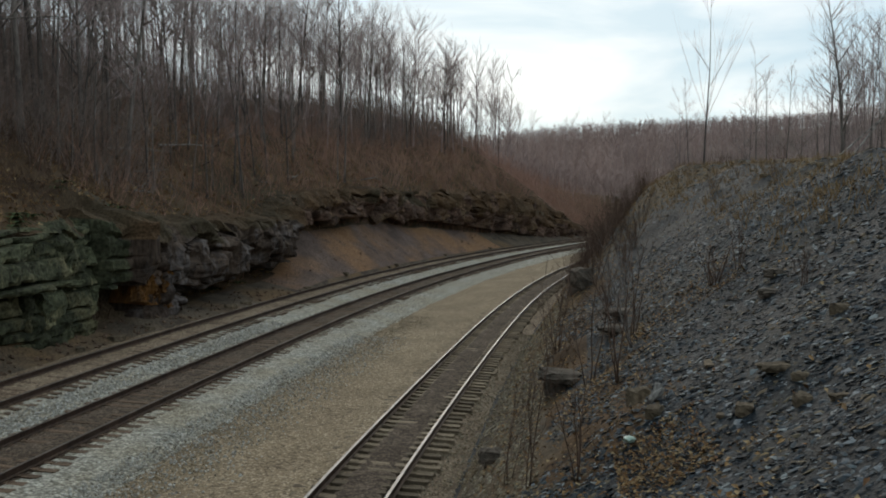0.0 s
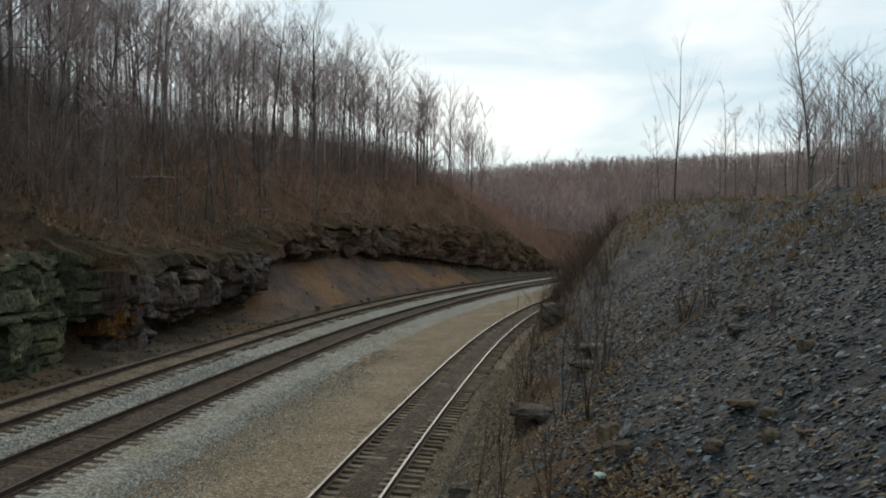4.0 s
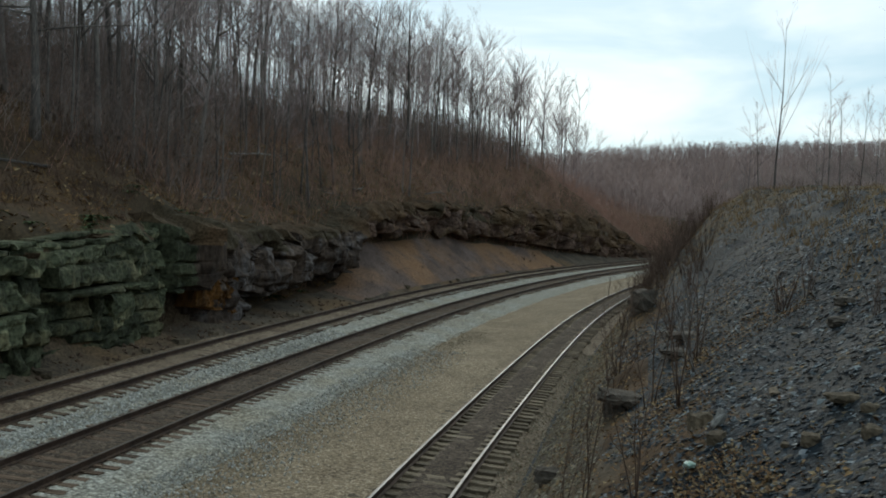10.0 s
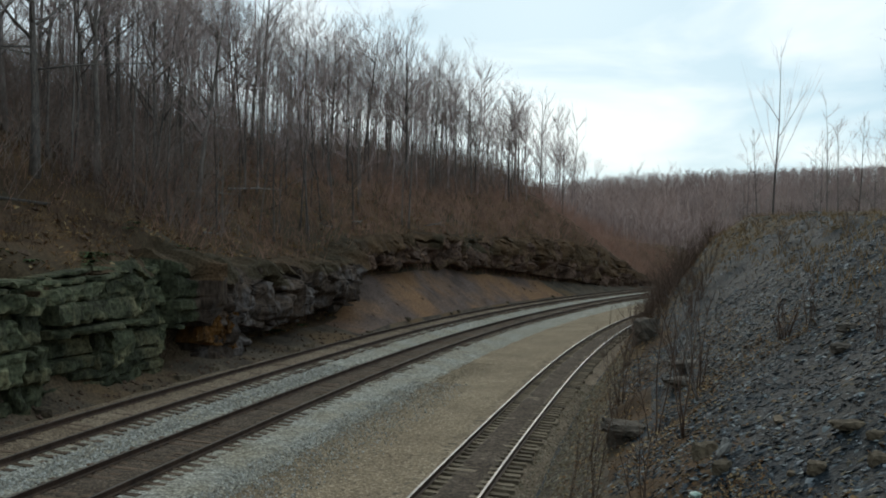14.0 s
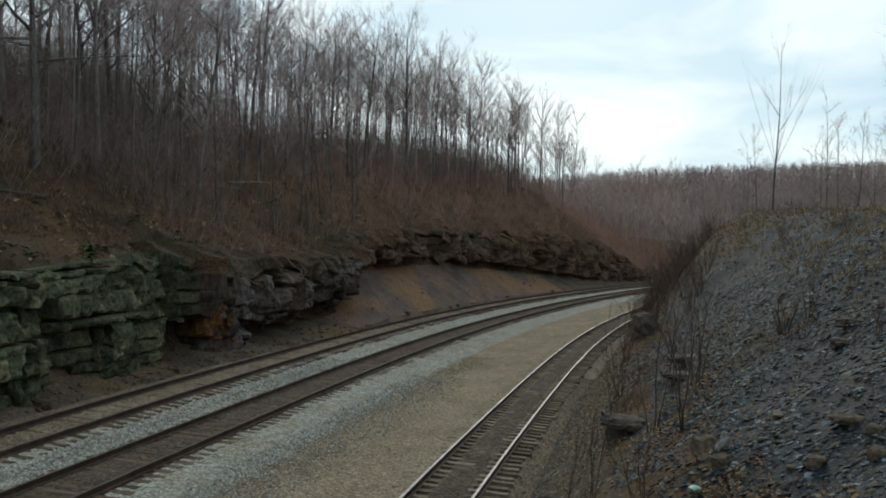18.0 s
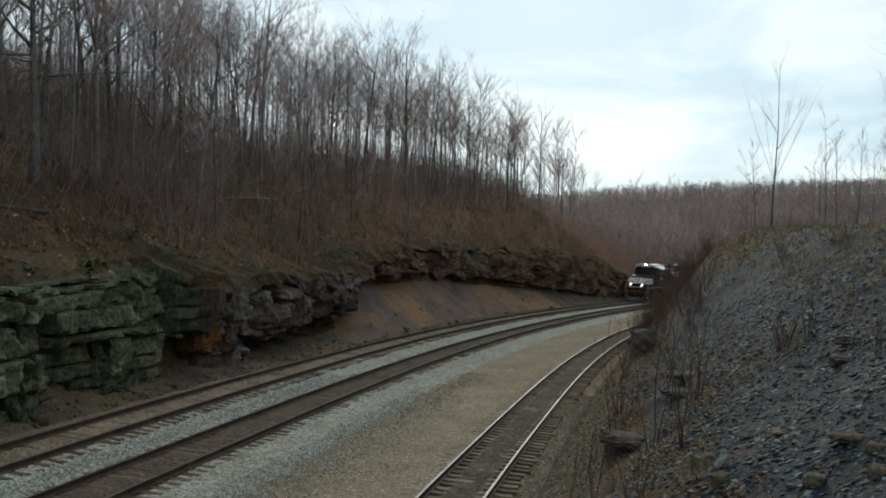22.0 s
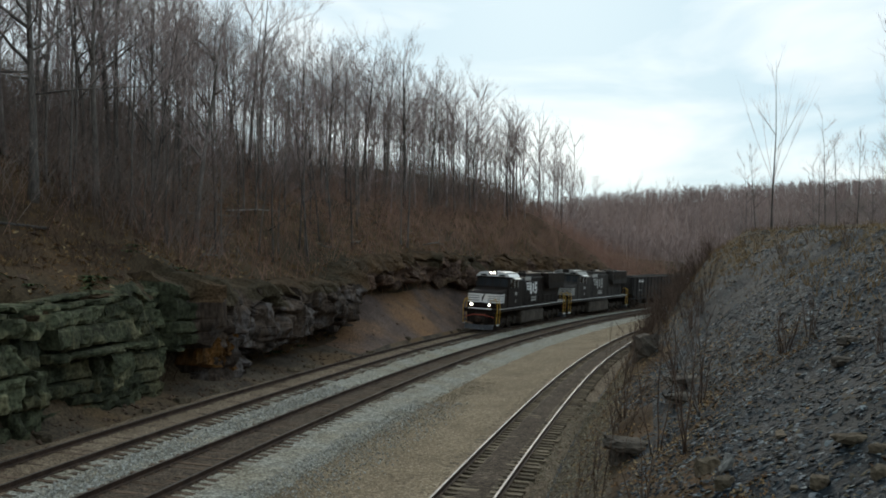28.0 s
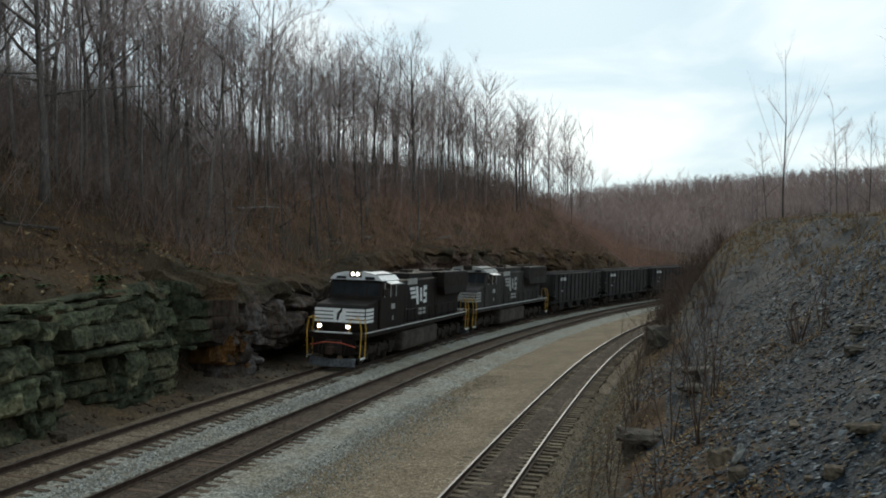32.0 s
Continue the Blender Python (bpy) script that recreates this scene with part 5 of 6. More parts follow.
# ---- shrubs and saplings on the bank ----
def shrub(seed, s, u, tall, stalks, wide, label, rad=0.012, material=None, group="", twigs=5):
    rng = random.Random(seed)
    root = tagged(new("shrub"), label, "shrub", group)
    for k in range(stalks):
        V, Fc, tw = [], [], ([], [])
        a = rng.uniform(0, 2 * math.pi)
        p = Vector((math.cos(a), math.sin(a), 0)) * rng.uniform(0, 0.12) - Vector((0, 0, 0.08))
        d = Vector((math.cos(a) * wide * rng.random(), math.sin(a) * wide * rng.random(), 1)).normalized()
        h = tall * rng.uniform(0.6, 1.0)
        pts = [p]
        for i in range(6):
            d = (d + Vector((rng.uniform(-1, 1), rng.uniform(-1, 1), 0.2)) * 0.12).normalized()
            pts.append(pts[-1] + d * h / 6)
        r0 = rad * rng.uniform(0.7, 1.2)
        tube(V, Fc, pts, [r0 * (1 - 0.8 * i / 6) for i in range(7)], 5)
        for i in range(twigs):
            f = rng.uniform(1.2, 5.8)
            q = pts[int(f)].lerp(pts[int(f) + 1], f % 1)
            nd = (pts[int(f) + 1] - pts[int(f)]).normalized() + Vector((rng.uniform(-1, 1), rng.uniform(-1, 1), rng.uniform(-0.1, 0.6))) * 0.9
            limb(V, Fc, rng, q, nd, h * rng.uniform(0.12, 0.3), r0 * 0.5, 3, tw, 0.6, 0.12)
        stem = smooth(part("stem", (V, Fc), material or M_DRYSTEM, root))
        tagged(part("twig_spray", tw, material or M_DRYSTEM, stem), kind="stuff")
    root.matrix_basis = Matrix.Translation(at(s, u, float(height(s, u)))) @ pose(0, 0, 0, 0, 0, rng.uniform(0, 360))
    return root


shrub(601, 15.8, -3.6, 3.3, 3, 0.10, "thin bare sapling stems at the edge of the bank", 0.016)
shrub(602, 14.3, -4.4, 2.6, 4, 0.25, "thin bare sapling clump on the shale bank", 0.016)
shrub(603, 17.0, -3.2, 2.6, 3, 0.12, "thin bare sapling stems beside the siding", 0.012)
shrub(604, 21.4, -4.75, 3.4, 3, 0.15, "tall bare sapling with pale stem on the bank", 0.018)
shrub(605, 19.0, -5.3, 3.2, 4, 0.25, "bare sapling clump on the shale bank", 0.02)
shrub(606, 24.0, -3.9, 2.8, 5, 0.5, "spreading bare shrub over the rock block", 0.015)
shrub(607, 28.2, -4.0, 3.0, 7, 0.5, "tangled bare shrub at the foot of the bank", 0.015)
shrub(608, 24.2, -5.8, 2.4, 4, 0.3, "bare sapling clump on the leafy bank", 0.02)
shrub(609, 23.5, -7.7, 1.35, 7, 0.35, "small bare bush with thick stems on the shale bank", 0.02)
shrub(610, 23.4, -8.2, 1.25, 4, 0.3, "small bare bush on the shale bank", 0.015)
shrub(611, 18.5, -8.62, 0.9, 9, 0.4, "low brown bush on the shale bank", 0.008)
shrub(612, 22.4, -5.8, 2.7, 3, 0.5, "forked pale sapling leaning over the bank", 0.02, M_BARK)
rng2 = random.Random(88)
for k in range(52):
    s = rng2.uniform(32, 80) if k % 2 else rng2.uniform(62, 105)
    u = float(np.interp(s, IS, [r[1] for r in IU])) - rng2.uniform(0.0, 4.0) - (0.3 if s > 60 else 0)
    shrub(620 + k, s, u, rng2.uniform(1.4, 2.9) * (0.9 if s > 65 else 1), 7, 0.5, "dense bare brown bush on the bank above the siding", 0.014, None, "bushes above the siding", 6)
for k in range(12):
    s = rng2.uniform(30, 66)
    shrub(650 + k, s, rng2.uniform(-13, -9), rng2.uniform(0.6, 1.5), 6, 0.6, "low dry bush on the grassy bank crest", 0.009, None, "bushes on the crest", 4)


def build_tufts():
    """Dry grass on the bank crest."""
    rng = random.Random(91)
    V, Fc = [], []
    for k in range(1000):
        s = rng.uniform(22, 85)
        top = float(np.interp(s, IS, [r[4] for r in IU]))
        u = top + rng.uniform(-2.0, 3.8) ** 1 if k % 3 else rng.uniform(-9, -5) - (0 if s > 45 else 4)
        b = at(s, u, float(height(s, u)))
        for j in range(6):
            d = Vector((rng.uniform(-0.6, 0.6), rng.uniform(-0.6, 0.6), 1)) * rng.uniform(0.12, 0.42)
            w = Vector((rng.uniform(-1, 1), rng.uniform(-1, 1), 0)).normalized() * 0.012
            p = b + Vector((rng.uniform(-0.12, 0.12), rng.uniform(-0.12, 0.12), -0.02))
            n = len(V)
            V.extend([p - w, p + w, p + d * 0.6 + w * 0.6, p + d, p + d * 0.6 - w * 0.6])
            Fc.append((n, n + 1, n + 2, n + 3, n + 4))
    tagged(part("dry_grass", (V, Fc), M_STRAW, None), "tufts of yellow dry grass on the bank crest", "grass", kind="stuff")


M_STRAW = mat("yellow_dry_grass", (0.16, 0.10, 0.045), (0.29, 0.19, 0.09), 1.0, 8, 0.95, 0.0)
build_tufts()

# fallen trunks and limbs on the hillside
rng3 = random.Random(17)
for k in range(16):
    s, u = rng3.uniform(30, 90), rng3.uniform(18.5, 27)
    V, Fc = [], []
    ln = rng3.uniform(2, 5.5)
    pts = [Vector((0, 0, 0)), Vector((ln * 0.5, rng3.uniform(-0.3, 0.3), rng3.uniform(0, 0.25))), Vector((ln, rng3.uniform(-0.5, 0.5), rng3.uniform(-0.1, 0.4)))]
    tube(V, Fc, pts, [0.07, 0.05, 0.02], 5)
    tube(V, Fc, [pts[1], pts[1] + Vector((0.5, 0.5, 0.4))], [0.03, 0.012], 4)
    ob = part("fallen_branch", (V, Fc), M_BIRCH if k % 3 == 0 else M_BARK, None)
    ob.matrix_basis = Matrix.Translation(at(s, u, float(height(s, u)) + 0.12)) @ pose(0, 0, 0, 0, 0, rng3.uniform(50, 130) + (180 if k % 2 else 0))
    tagged(ob, "fallen dead branch lying on the wooded slope", "branch", "fallen branches")


strip("siding_fouling", *dense([(-0.5, -0.21), (-0.35, -0.168), (0.3, -0.168), (0.45, -0.21)], 0.15), -40, 150, 0.3, M_GRIMEBED, "dirt and fines that foul the ties of the siding", 87, 0.03, 0.03)


# ferns and dry tufts along the brow of the cutting
def fern(seed, s, u, size):
    rng = random.Random(seed)
    root = tagged(new("fern"), "dark green evergreen fern on the brow of the rock", "fern", "ferns on the rock brow")
    for j in range(9):
        a = j * 0.698 + rng.uniform(-0.2, 0.2)
        V, Fc = [], []
        for i in range(6):
            f = i / 5
            c = Vector((math.cos(a) * f, math.sin(a) * f, 0.75 * f - 0.85 * f * f)) * size
            w = Vector((-math.sin(a), math.cos(a), 0)) * size * 0.17 * (1 - f) * (0.75 + 0.5 * (i % 2)) + Vector((0, 0, -0.01))
            V.extend([c - w, c + Vector((0, 0, 0.012)), c + w])
        for i in range(5):
            for q in (0, 1):
                Fc.append((3 * i + q, 3 * i + q + 1, 3 * i + q + 4, 3 * i + q + 3))
        part("frond", (V, Fc), M_FERN, root)
    root.matrix_basis = Matrix.Translation(at(s, u, float(height(s, u)) + 0.05))
    return root


for j in range(30):
    s = rng3.uniform(20, 62)
    fern(900 + j, s, float(np.interp(s, ST, FACE)) + rng3.uniform(1.3, 2.6), rng3.uniform(0.35, 0.7))


def build_brow_grass():
    rng = random.Random(93)
    V, Fc = [], []
    for k in range(1300):
        s = rng.uniform(20, 130)
        u = float(np.interp(s, ST, FACE)) + rng.uniform(1.2, 6.5)
        b = at(s, u, float(height(s, u)))
        for j in range(6):
            d = Vector((rng.uniform(-0.8, 0.8), rng.uniform(-0.8, 0.8), 0.8)) * rng.uniform(0.15, 0.5)
            w = Vector((rng.uniform(-1, 1), rng.uniform(-1, 1), 0)).normalized() * 0.014
            p = b + Vector((rng.uniform(-0.2, 0.2), rng.uniform(-0.2, 0.2), -0.02))
            n = len(V)
            V.extend([p - w, p + w, p + d * 0.6 + w * 0.6, p + d + Vector((0, 0, -0.06)), p + d * 0.6 - w * 0.6])
            Fc.append((n, n + 1, n + 2, n + 3, n + 4))
    tagged(part("brow_grass", (V, Fc), M_STRAW, None), "dry straw tufts among leaves above the rock face", "grass", kind="stuff")


build_brow_grass()


# ---- train; x ahead, y to its left, z up from the rail heads ----
def axle(parent, x, r):
    V, Fc = [], []
    for y0 in (-1, 1):
        ring = [Vector((0, y0 * 0.69, 0)), Vector((0, y0 * 0.715, 0)), Vector((0, y0 * 0.72, 0)), Vector((0, y0 * 0.84, 0))]
        tube(V, Fc, ring, [r * 0.98, r + 0.025, r, r - 0.01], 20)
        tube(V, Fc, [Vector((0, y0 * 0.84, 0)), Vector((0, y0 * 0.98, 0))], [0.13, 0.13], 10)
        for k in range(3):
            a = k * 2.094
            c = Vector((math.cos(a) * r * 0.6, y0 * 0.845, math.sin(a) * r * 0.6))
            tube(V, Fc, [c, c + Vector((0, y0 * 0.02, 0))], [0.07, 0.06], 8)
    tube(V, Fc, [Vector((0, -0.7, 0)), Vector((0, 0.7, 0))], [0.09, 0.09], 10)
    ob = part("wheelset", (V, Fc), M_GRIME, parent)
    ob.matrix_basis = pose(x, 0, r)
    AXLES.append((ob, x, r))
    return ob


AXLES = []


def bogie(parent, x, xs, r, half):
    bm = bmesh.new()
    for sgn in (-1, 1):
        box(bm, -half, half, sgn * 1.08 - 0.09, sgn * 1.08 + 0.09, r + 0.02, r + 0.42, 0.04)
        for ax in xs:
            box(bm, ax - 0.2, ax + 0.2, sgn * 1.17 - 0.08, sgn * 1.17 + 0.08, r - 0.2, r + 0.25, 0.04)
        for ax in np.linspace(-half * 0.6, half * 0.6, len(xs)):
            box(bm, ax - 0.12, ax + 0.12, sgn * 1.2 - 0.09, sgn * 1.2 + 0.09, r + 0.3, r + 0.55, 0.03)
    box(bm, -0.35, 0.35, -1.1, 1.1, r + 0.1, r + 0.5, 0.03)
    b = part("bogie", bm, M_GRIME, parent)
    b.matrix_basis = pose(x, 0, 0)
    for ax in xs:
        axle(b, ax, r)
    return b


def prism(pts_xz, y0, y1, bevel=0.0):
    """A side profile drawn out across the width."""
    bm = bmesh.new()
    lo = [bm.verts.new((x, y0, z)) for x, z in pts_xz]
    hi = [bm.verts.new((x, y1, z)) for x, z in pts_xz]
    bm.faces.new(lo)
    bm.faces.new(hi[::-1])
    for i in range(len(lo)):
        j = (i + 1) % len(lo)
        bm.faces.new((lo[j], lo[i], hi[i], hi[j]))
    bmesh.ops.recalc_face_normals(bm, faces=bm.faces[:])
    if bevel:
        bmesh.ops.bevel(bm, geom=bm.edges[:], offset=bevel, segments=2, affect="EDGES", profile=0.6)
    return bm


def pipe(points, r, sides=6):
    V, Fc = [], []
    tube(V, Fc, [Vector(p) for p in points], [r] * len(points), sides)
    return (V, Fc)


def locomotive(label, wide_nose=True, lit=True):
    loco = tagged(new("locomotive"), label, "locomotive", "train")
    paint, white = (M_BLACK, M_WHITE) if lit else (M_OLDPAINT, M_FADED)
    P = lambda name, bm, m, par=None, lab="": part(name, bm, m, par or loco, lab)
    P("underframe", box(bmesh.new(), -10.9, 10.85, -1.52, 1.52, 1.36, 1.60, 0.03), paint)
    for sgn in (-1, 1):
        P("sill_stripe", box(bmesh.new(), -10.6, 10.3, sgn * 1.526 - 0.008, sgn * 1.526 + 0.008, 1.55, 1.605), M_WHITE, None, "thin white line along the frame")
    # hood, cabinets and radiator
    hood = P("long_hood", prism([(-9.7, 1.6), (3.6, 1.6), (3.6, 4.28), (-9.7, 4.28)], -1.02, 1.02, 0.10), paint)
    for k in range(13):
        for sgn in (-1, 1):
            P("hood_door", box(bmesh.new(), -5.0 + 0.62 * k, -5.0 + 0.62 * k + 0.57, sgn * 1.03 - 0.012, sgn * 1.03 + 0.012, 1.85, 3.55, 0.008), paint, hood)
    P("equipment_cabinet", box(bmesh.new(), 3.9, 5.2, -1.50, 1.50, 1.6, 4.10, 0.05), paint)
    rad = P("radiator_housing", prism([(-10.0, 3.2), (-4.6, 3.2), (-4.3, 3.7), (-4.3, 4.62), (-10.2, 4.62), (-10.2, 3.7)], -1.52, 1.52, 0.05), paint)
    for sgn in (-1, 1):
        for k in range(9):
            P("grille_slat", box(bmesh.new(), -9.9, -4.6, sgn * 1.53 - 0.015, sgn * 1.53 + 0.015, 3.75 + 0.085 * k, 3.80 + 0.085 * k), M_GRIME, rad)
    for x in (-8.8, -7.2, -5.6):
        P("fan", pipe([(x, 0, 4.60), (x, 0, 4.74)], 0.66, 18), M_GRIME, rad)
    P("dynamic_brake_housing", prism([(-3.9, 4.2), (1.2, 4.2), (1.0, 4.62), (-3.7, 4.62)], -0.85, 0.85, 0.05), paint)
    P("roof_panel", prism([(3.85, 4.11), (5.1, 4.11), (5.1, 4.17), (3.85, 4.17)], -1.52, 1.52), M_PLOW, None, "pale weathered roof panel")
    for sgn in (-1, 1):
        P("hood_vent", box(bmesh.new(), 0.1, 1.9, sgn * 1.03 - 0.02, sgn * 1.03 + 0.02, 3.98, 4.33, 0.01), M_FADED, None, "pale grey vent panel")
        P("radiator_edge", box(bmesh.new(), -9.6, -4.5, sgn * 1.42 - 0.09, sgn * 1.42 + 0.09, 4.625, 4.66), M_PLOW, None, "pale edge of the radiator roof")
    P("exhaust_stack", box(bmesh.new(), -1.2, -0.2, -0.3, 0.3, 4.6, 4.78, 0.03), M_GRIME)
    # cab
    P("cab", prism([(5.2, 1.6), (8.1, 1.6), (8.1, 3.45), (7.75, 4.42), (5.2, 4.42)], -1.55, 1.55, 0.05), paint)
    roof = bmesh.new()
    prof = [(-1.58, 4.38), (-1.25, 4.68), (-0.6, 4.80), (0.6, 4.80), (1.25, 4.68), (1.58, 4.38)]
    a = [roof.verts.new((5.1, y, z)) for y, z in prof]
    b = [roof.verts.new((7.98 if abs(y) > 1 else 8.02, y, z)) for y, z in prof]
    roof.faces.new(a)
    roof.faces.new(b[::-1])
    for i in range(6):
        roof.faces.new((a[(i + 1) % 6], a[i], b[i], b[(i + 1) % 6]))
    bmesh.ops.recalc_face_normals(roof, faces=roof.faces[:])
    P("cab_roof", roof, M_WHITE if lit else M_FADED, None, "white painted cab roof")
    P("roof_seam", prism([(7.1, 4.805), (7.22, 4.805), (7.22, 4.815), (7.1, 4.815)], -0.62, 0.62), M_GRIME)
    for sgn in (-1, 1):
        P("roof_seam", pipe([(8.0, sgn * 1.27, 4.68), (5.1, sgn * 1.27, 4.68)], 0.035), M_GRIME)
        P("roof_hatch", box(bmesh.new(), 5.5, 6.7, sgn * 0.35 - 0.2, sgn * 0.35 + 0.2, 4.80, 4.86, 0.01), M_GRIME)
    P("headlight_box", box(bmesh.new(), 7.75, 8.05, -0.36, 0.36, 4.52, 4.84, 0.02), M_GRIME)
    for y0, y1 in ((-1.38, -0.72), (-0.64, -0.05), (0.05, 0.64), (0.72, 1.38)):
        g = bmesh.new()
        q = [g.verts.new((8.10 - 0.361 * (z - 3.45) + 0.012, y, z)) for y, z in ((y0, 3.62), (y1, 3.62), (y1, 4.24), (y0, 4.24))]
        g.faces.new(q)
        bmesh.ops.solidify(g, geom=g.faces[:], thickness=0.02)
        P("windshield_pane", g, M_GLASS)
    for sgn in (-1, 1):
        for x0, x1 in ((5.6, 6.4), (6.55, 7.4)):
            P("side_window", box(bmesh.new(), x0, x1, sgn * 1.553 - 0.01, sgn * 1.553 + 0.01, 3.55, 4.2, 0.004), M_GLASS)
        v = P("window_visor", box(bmesh.new(), 5.5, 7.3, -0.17, 0.17, 0, 0.03), M_WHITE)
        v.matrix_basis = pose(0, sgn * 1.70, 4.26, -sgn * 25, 0, 0)
        for x in (5.53, 6.47, 7.45):
            P("window_post", box(bmesh.new(), x - 0.05, x + 0.05, sgn * 1.56 - 0.012, sgn * 1.56 + 0.012, 3.5, 4.24), M_FADED)
        P("mirror", box(bmesh.new(), 7.5, 7.56, sgn * 1.68 - 0.1, sgn * 1.68 + 0.1, 3.6, 3.95), M_GRIME)
    # nose
    nose = P("nose", prism([(8.05, 1.6), (10.1, 1.6), (10.15, 3.05), (9.95, 3.22), (8.05, 3.46)], -1.46, 1.46, 0.08), paint)
    for k in range(4):
        z0 = 2.17 + 0.235 * k
        for y0, y1 in ((-1.44, -0.30), (0.30, 1.44)):
            P("nose_stripe", box(bmesh.new(), 10.145, 10.165, y0, y1, z0, z0 + 0.165), white, nose)
        for sgn in (-1, 1):
            P("nose_stripe", box(bmesh.new(), 8.9, 10.05, sgn * 1.468 - 0.008, sgn * 1.468 + 0.008, z0, z0 + 0.165), white, nose)
    P("nose_emblem", box(bmesh.new(), 10.146, 10.166, -0.36, 0.36, 2.17, 3.04, 0.005), white, nose, "white emblem panel with a dark shape")
    P("emblem_shape", prism([(0, 0.12), (0.1, 0.05), (0.2, 0.42), (0.34, 0.62), (0.3, 0.74), (0.14, 0.6), (0.02, 0.4)], 0, 0.012), M_BLACK, nose).matrix_basis = pose(10.17, -0.17, 2.2, 0, 0, 90)
    P("nose_door", box(bmesh.new(), 9.9, 10.155, 0.9, 1.30, 1.66, 2.15, 0.01), M_BLACK, nose)
    # lights
    P("headlight", pipe([(7.9, -0.15, 4.68), (8.08, -0.15, 4.68)], 0.085, 12), M_LAMP if lit else M_GLASS)
    P("headlight", pipe([(7.9, 0.15, 4.68), (8.08, 0.15, 4.68)], 0.085, 12), M_LAMP if lit else M_GLASS)
    for y in (-0.82, 0.82):
        P("ditch_light", pipe([(10.82, y, 2.0), (10.96, y, 2.0)], 0.095, 14), M_LAMP if lit else M_GLASS)
        P("light_bracket", box(bmesh.new(), 10.72, 10.83, y - 0.12, y + 0.12, 1.6, 2.1, 0.01), M_BLACK)
    for sgn in (-1, 1):
        P("number_board", box(bmesh.new(), 7.9, 8.03, sgn * 0.85 - 0.28, sgn * 0.85 + 0.28, 4.42, 4.56, 0.01), M_GLASS)
    # ends: platform edge, pilot, coupler, steps, rails
    for e in (-1, 1):
        P("platform_edge", box(bmesh.new(), e * 10.92 - 0.05, e * 10.92 + 0.05, -1.05, 1.05, 1.58, 1.66), M_WHITE)
        P("end_plate", box(bmesh.new(), e * 10.75 - 0.06, e * 10.75 + 0.06, -1.2, 1.2, 0.66, 1.4, 0.02), M_BLACK)
        P("buffer_beam", box(bmesh.new(), e * 10.86 - 0.1, e * 10.86 + 0.1, -0.45, 0.45, 0.7, 1.3, 0.03), M_GRIME)
        plow = bmesh.new()
        v = [plow.verts.new((e * x, y, z)) for x, y, z in ((11.02, -1.3, 0.10), (11.4, 0, 0.10), (11.02, 1.3, 0.10), (10.9, 1.3, 0.52), (11.08, 0, 0.46), (10.9, -1.3, 0.52))]
        plow.faces.new((v[0], v[1], v[4], v[5]))
        plow.faces.new((v[1], v[2], v[3], v[4]))
        bmesh.ops.solidify(plow, geom=plow.faces[:], thickness=0.04)
        P("plow", plow, M_PLOW, None, "worn grey steel pilot plow")
        cp = box(bmesh.new(), e * 11.2 - 0.3, e * 11.2 + 0.3, -0.14, 0.14, 0.74, 1.02, 0.04)
        box(cp, e * 11.42 - 0.1, e * 11.42 + 0.1, -0.2, 0.2, 0.70, 1.05, 0.05)
        P("coupler", cp, M_RAIL, None, "rusty knuckle coupler")
        P("cut_lever", pipe([(e * 11.0, -1.3, 1.05), (e * 11.05, -0.5, 1.2), (e * 11.05, 0.5, 1.2), (e * 11.0, 1.3, 1.05)], 0.02), M_RED)
        for y in (-0.75, -0.55, 0.55, 0.75):
            P("brake_hose", pipe([(e * 10.97, y, 1.15), (e * 11.15, y, 0.9), (e * 11.1, y * 0.9, 0.6)], 0.025), M_GRIME)
        for sgn in (-1, 1):
            for x in (10.85, 10.15):
                P("grab_rail", pipe([(e * x, sgn * 1.5, 0.55), (e * x, sgn * 1.55, 1.7), (e * x, sgn * 1.45, 2.45), (e * (x - 0.15), sgn * 1.2, 2.62)], 0.032), M_YELLOW)
            P("end_rail", pipe([(e * 10.88, sgn * 1.45, 2.45), (e * 10.9, sgn * 0.9, 2.5), (e * 10.9, sgn * 0.9, 1.62)], 0.026), M_YELLOW)
            for k in range(4):
                P("step", box(bmesh.new(), e * 10.5 - 0.32, e * 10.5 + 0.32, sgn * 1.36 - 0.16, sgn * 1.36 + 0.16, 0.46 + 0.29 * k, 0.50 + 0.29 * k), M_GRIME)
            P("step_edge", box(bmesh.new(), e * 10.5 - 0.34, e * 10.5 + 0.34, sgn * 1.53 - 0.012, sgn * 1.53 + 0.012, 0.44, 0.54), M_WHITE)
    for sgn in (-1, 1):
        P("handrail", pipe([(4.9, sgn * 1.48, 2.6), (-10.3, sgn * 1.48, 2.6)], 0.02), M_BLACK)
        for k in range(11):
            P("stanchion", pipe([(4.6 - 1.45 * k, sgn * 1.48, 1.6), (4.6 - 1.45 * k, sgn * 1.48, 2.6)], 0.018), M_BLACK)
        # emblem and lettering on the hood, as plain shapes
        face = (sgn * 1.046 - 0.006, sgn * 1.046 + 0.006)
        for k in range(3):
            P("emblem_stripe", box(bmesh.new(), 0.45 - 0.1 * k, 1.5 - 0.15 * k, *face, 3.66 - 0.24 * k, 3.82 - 0.24 * k), white, hood)
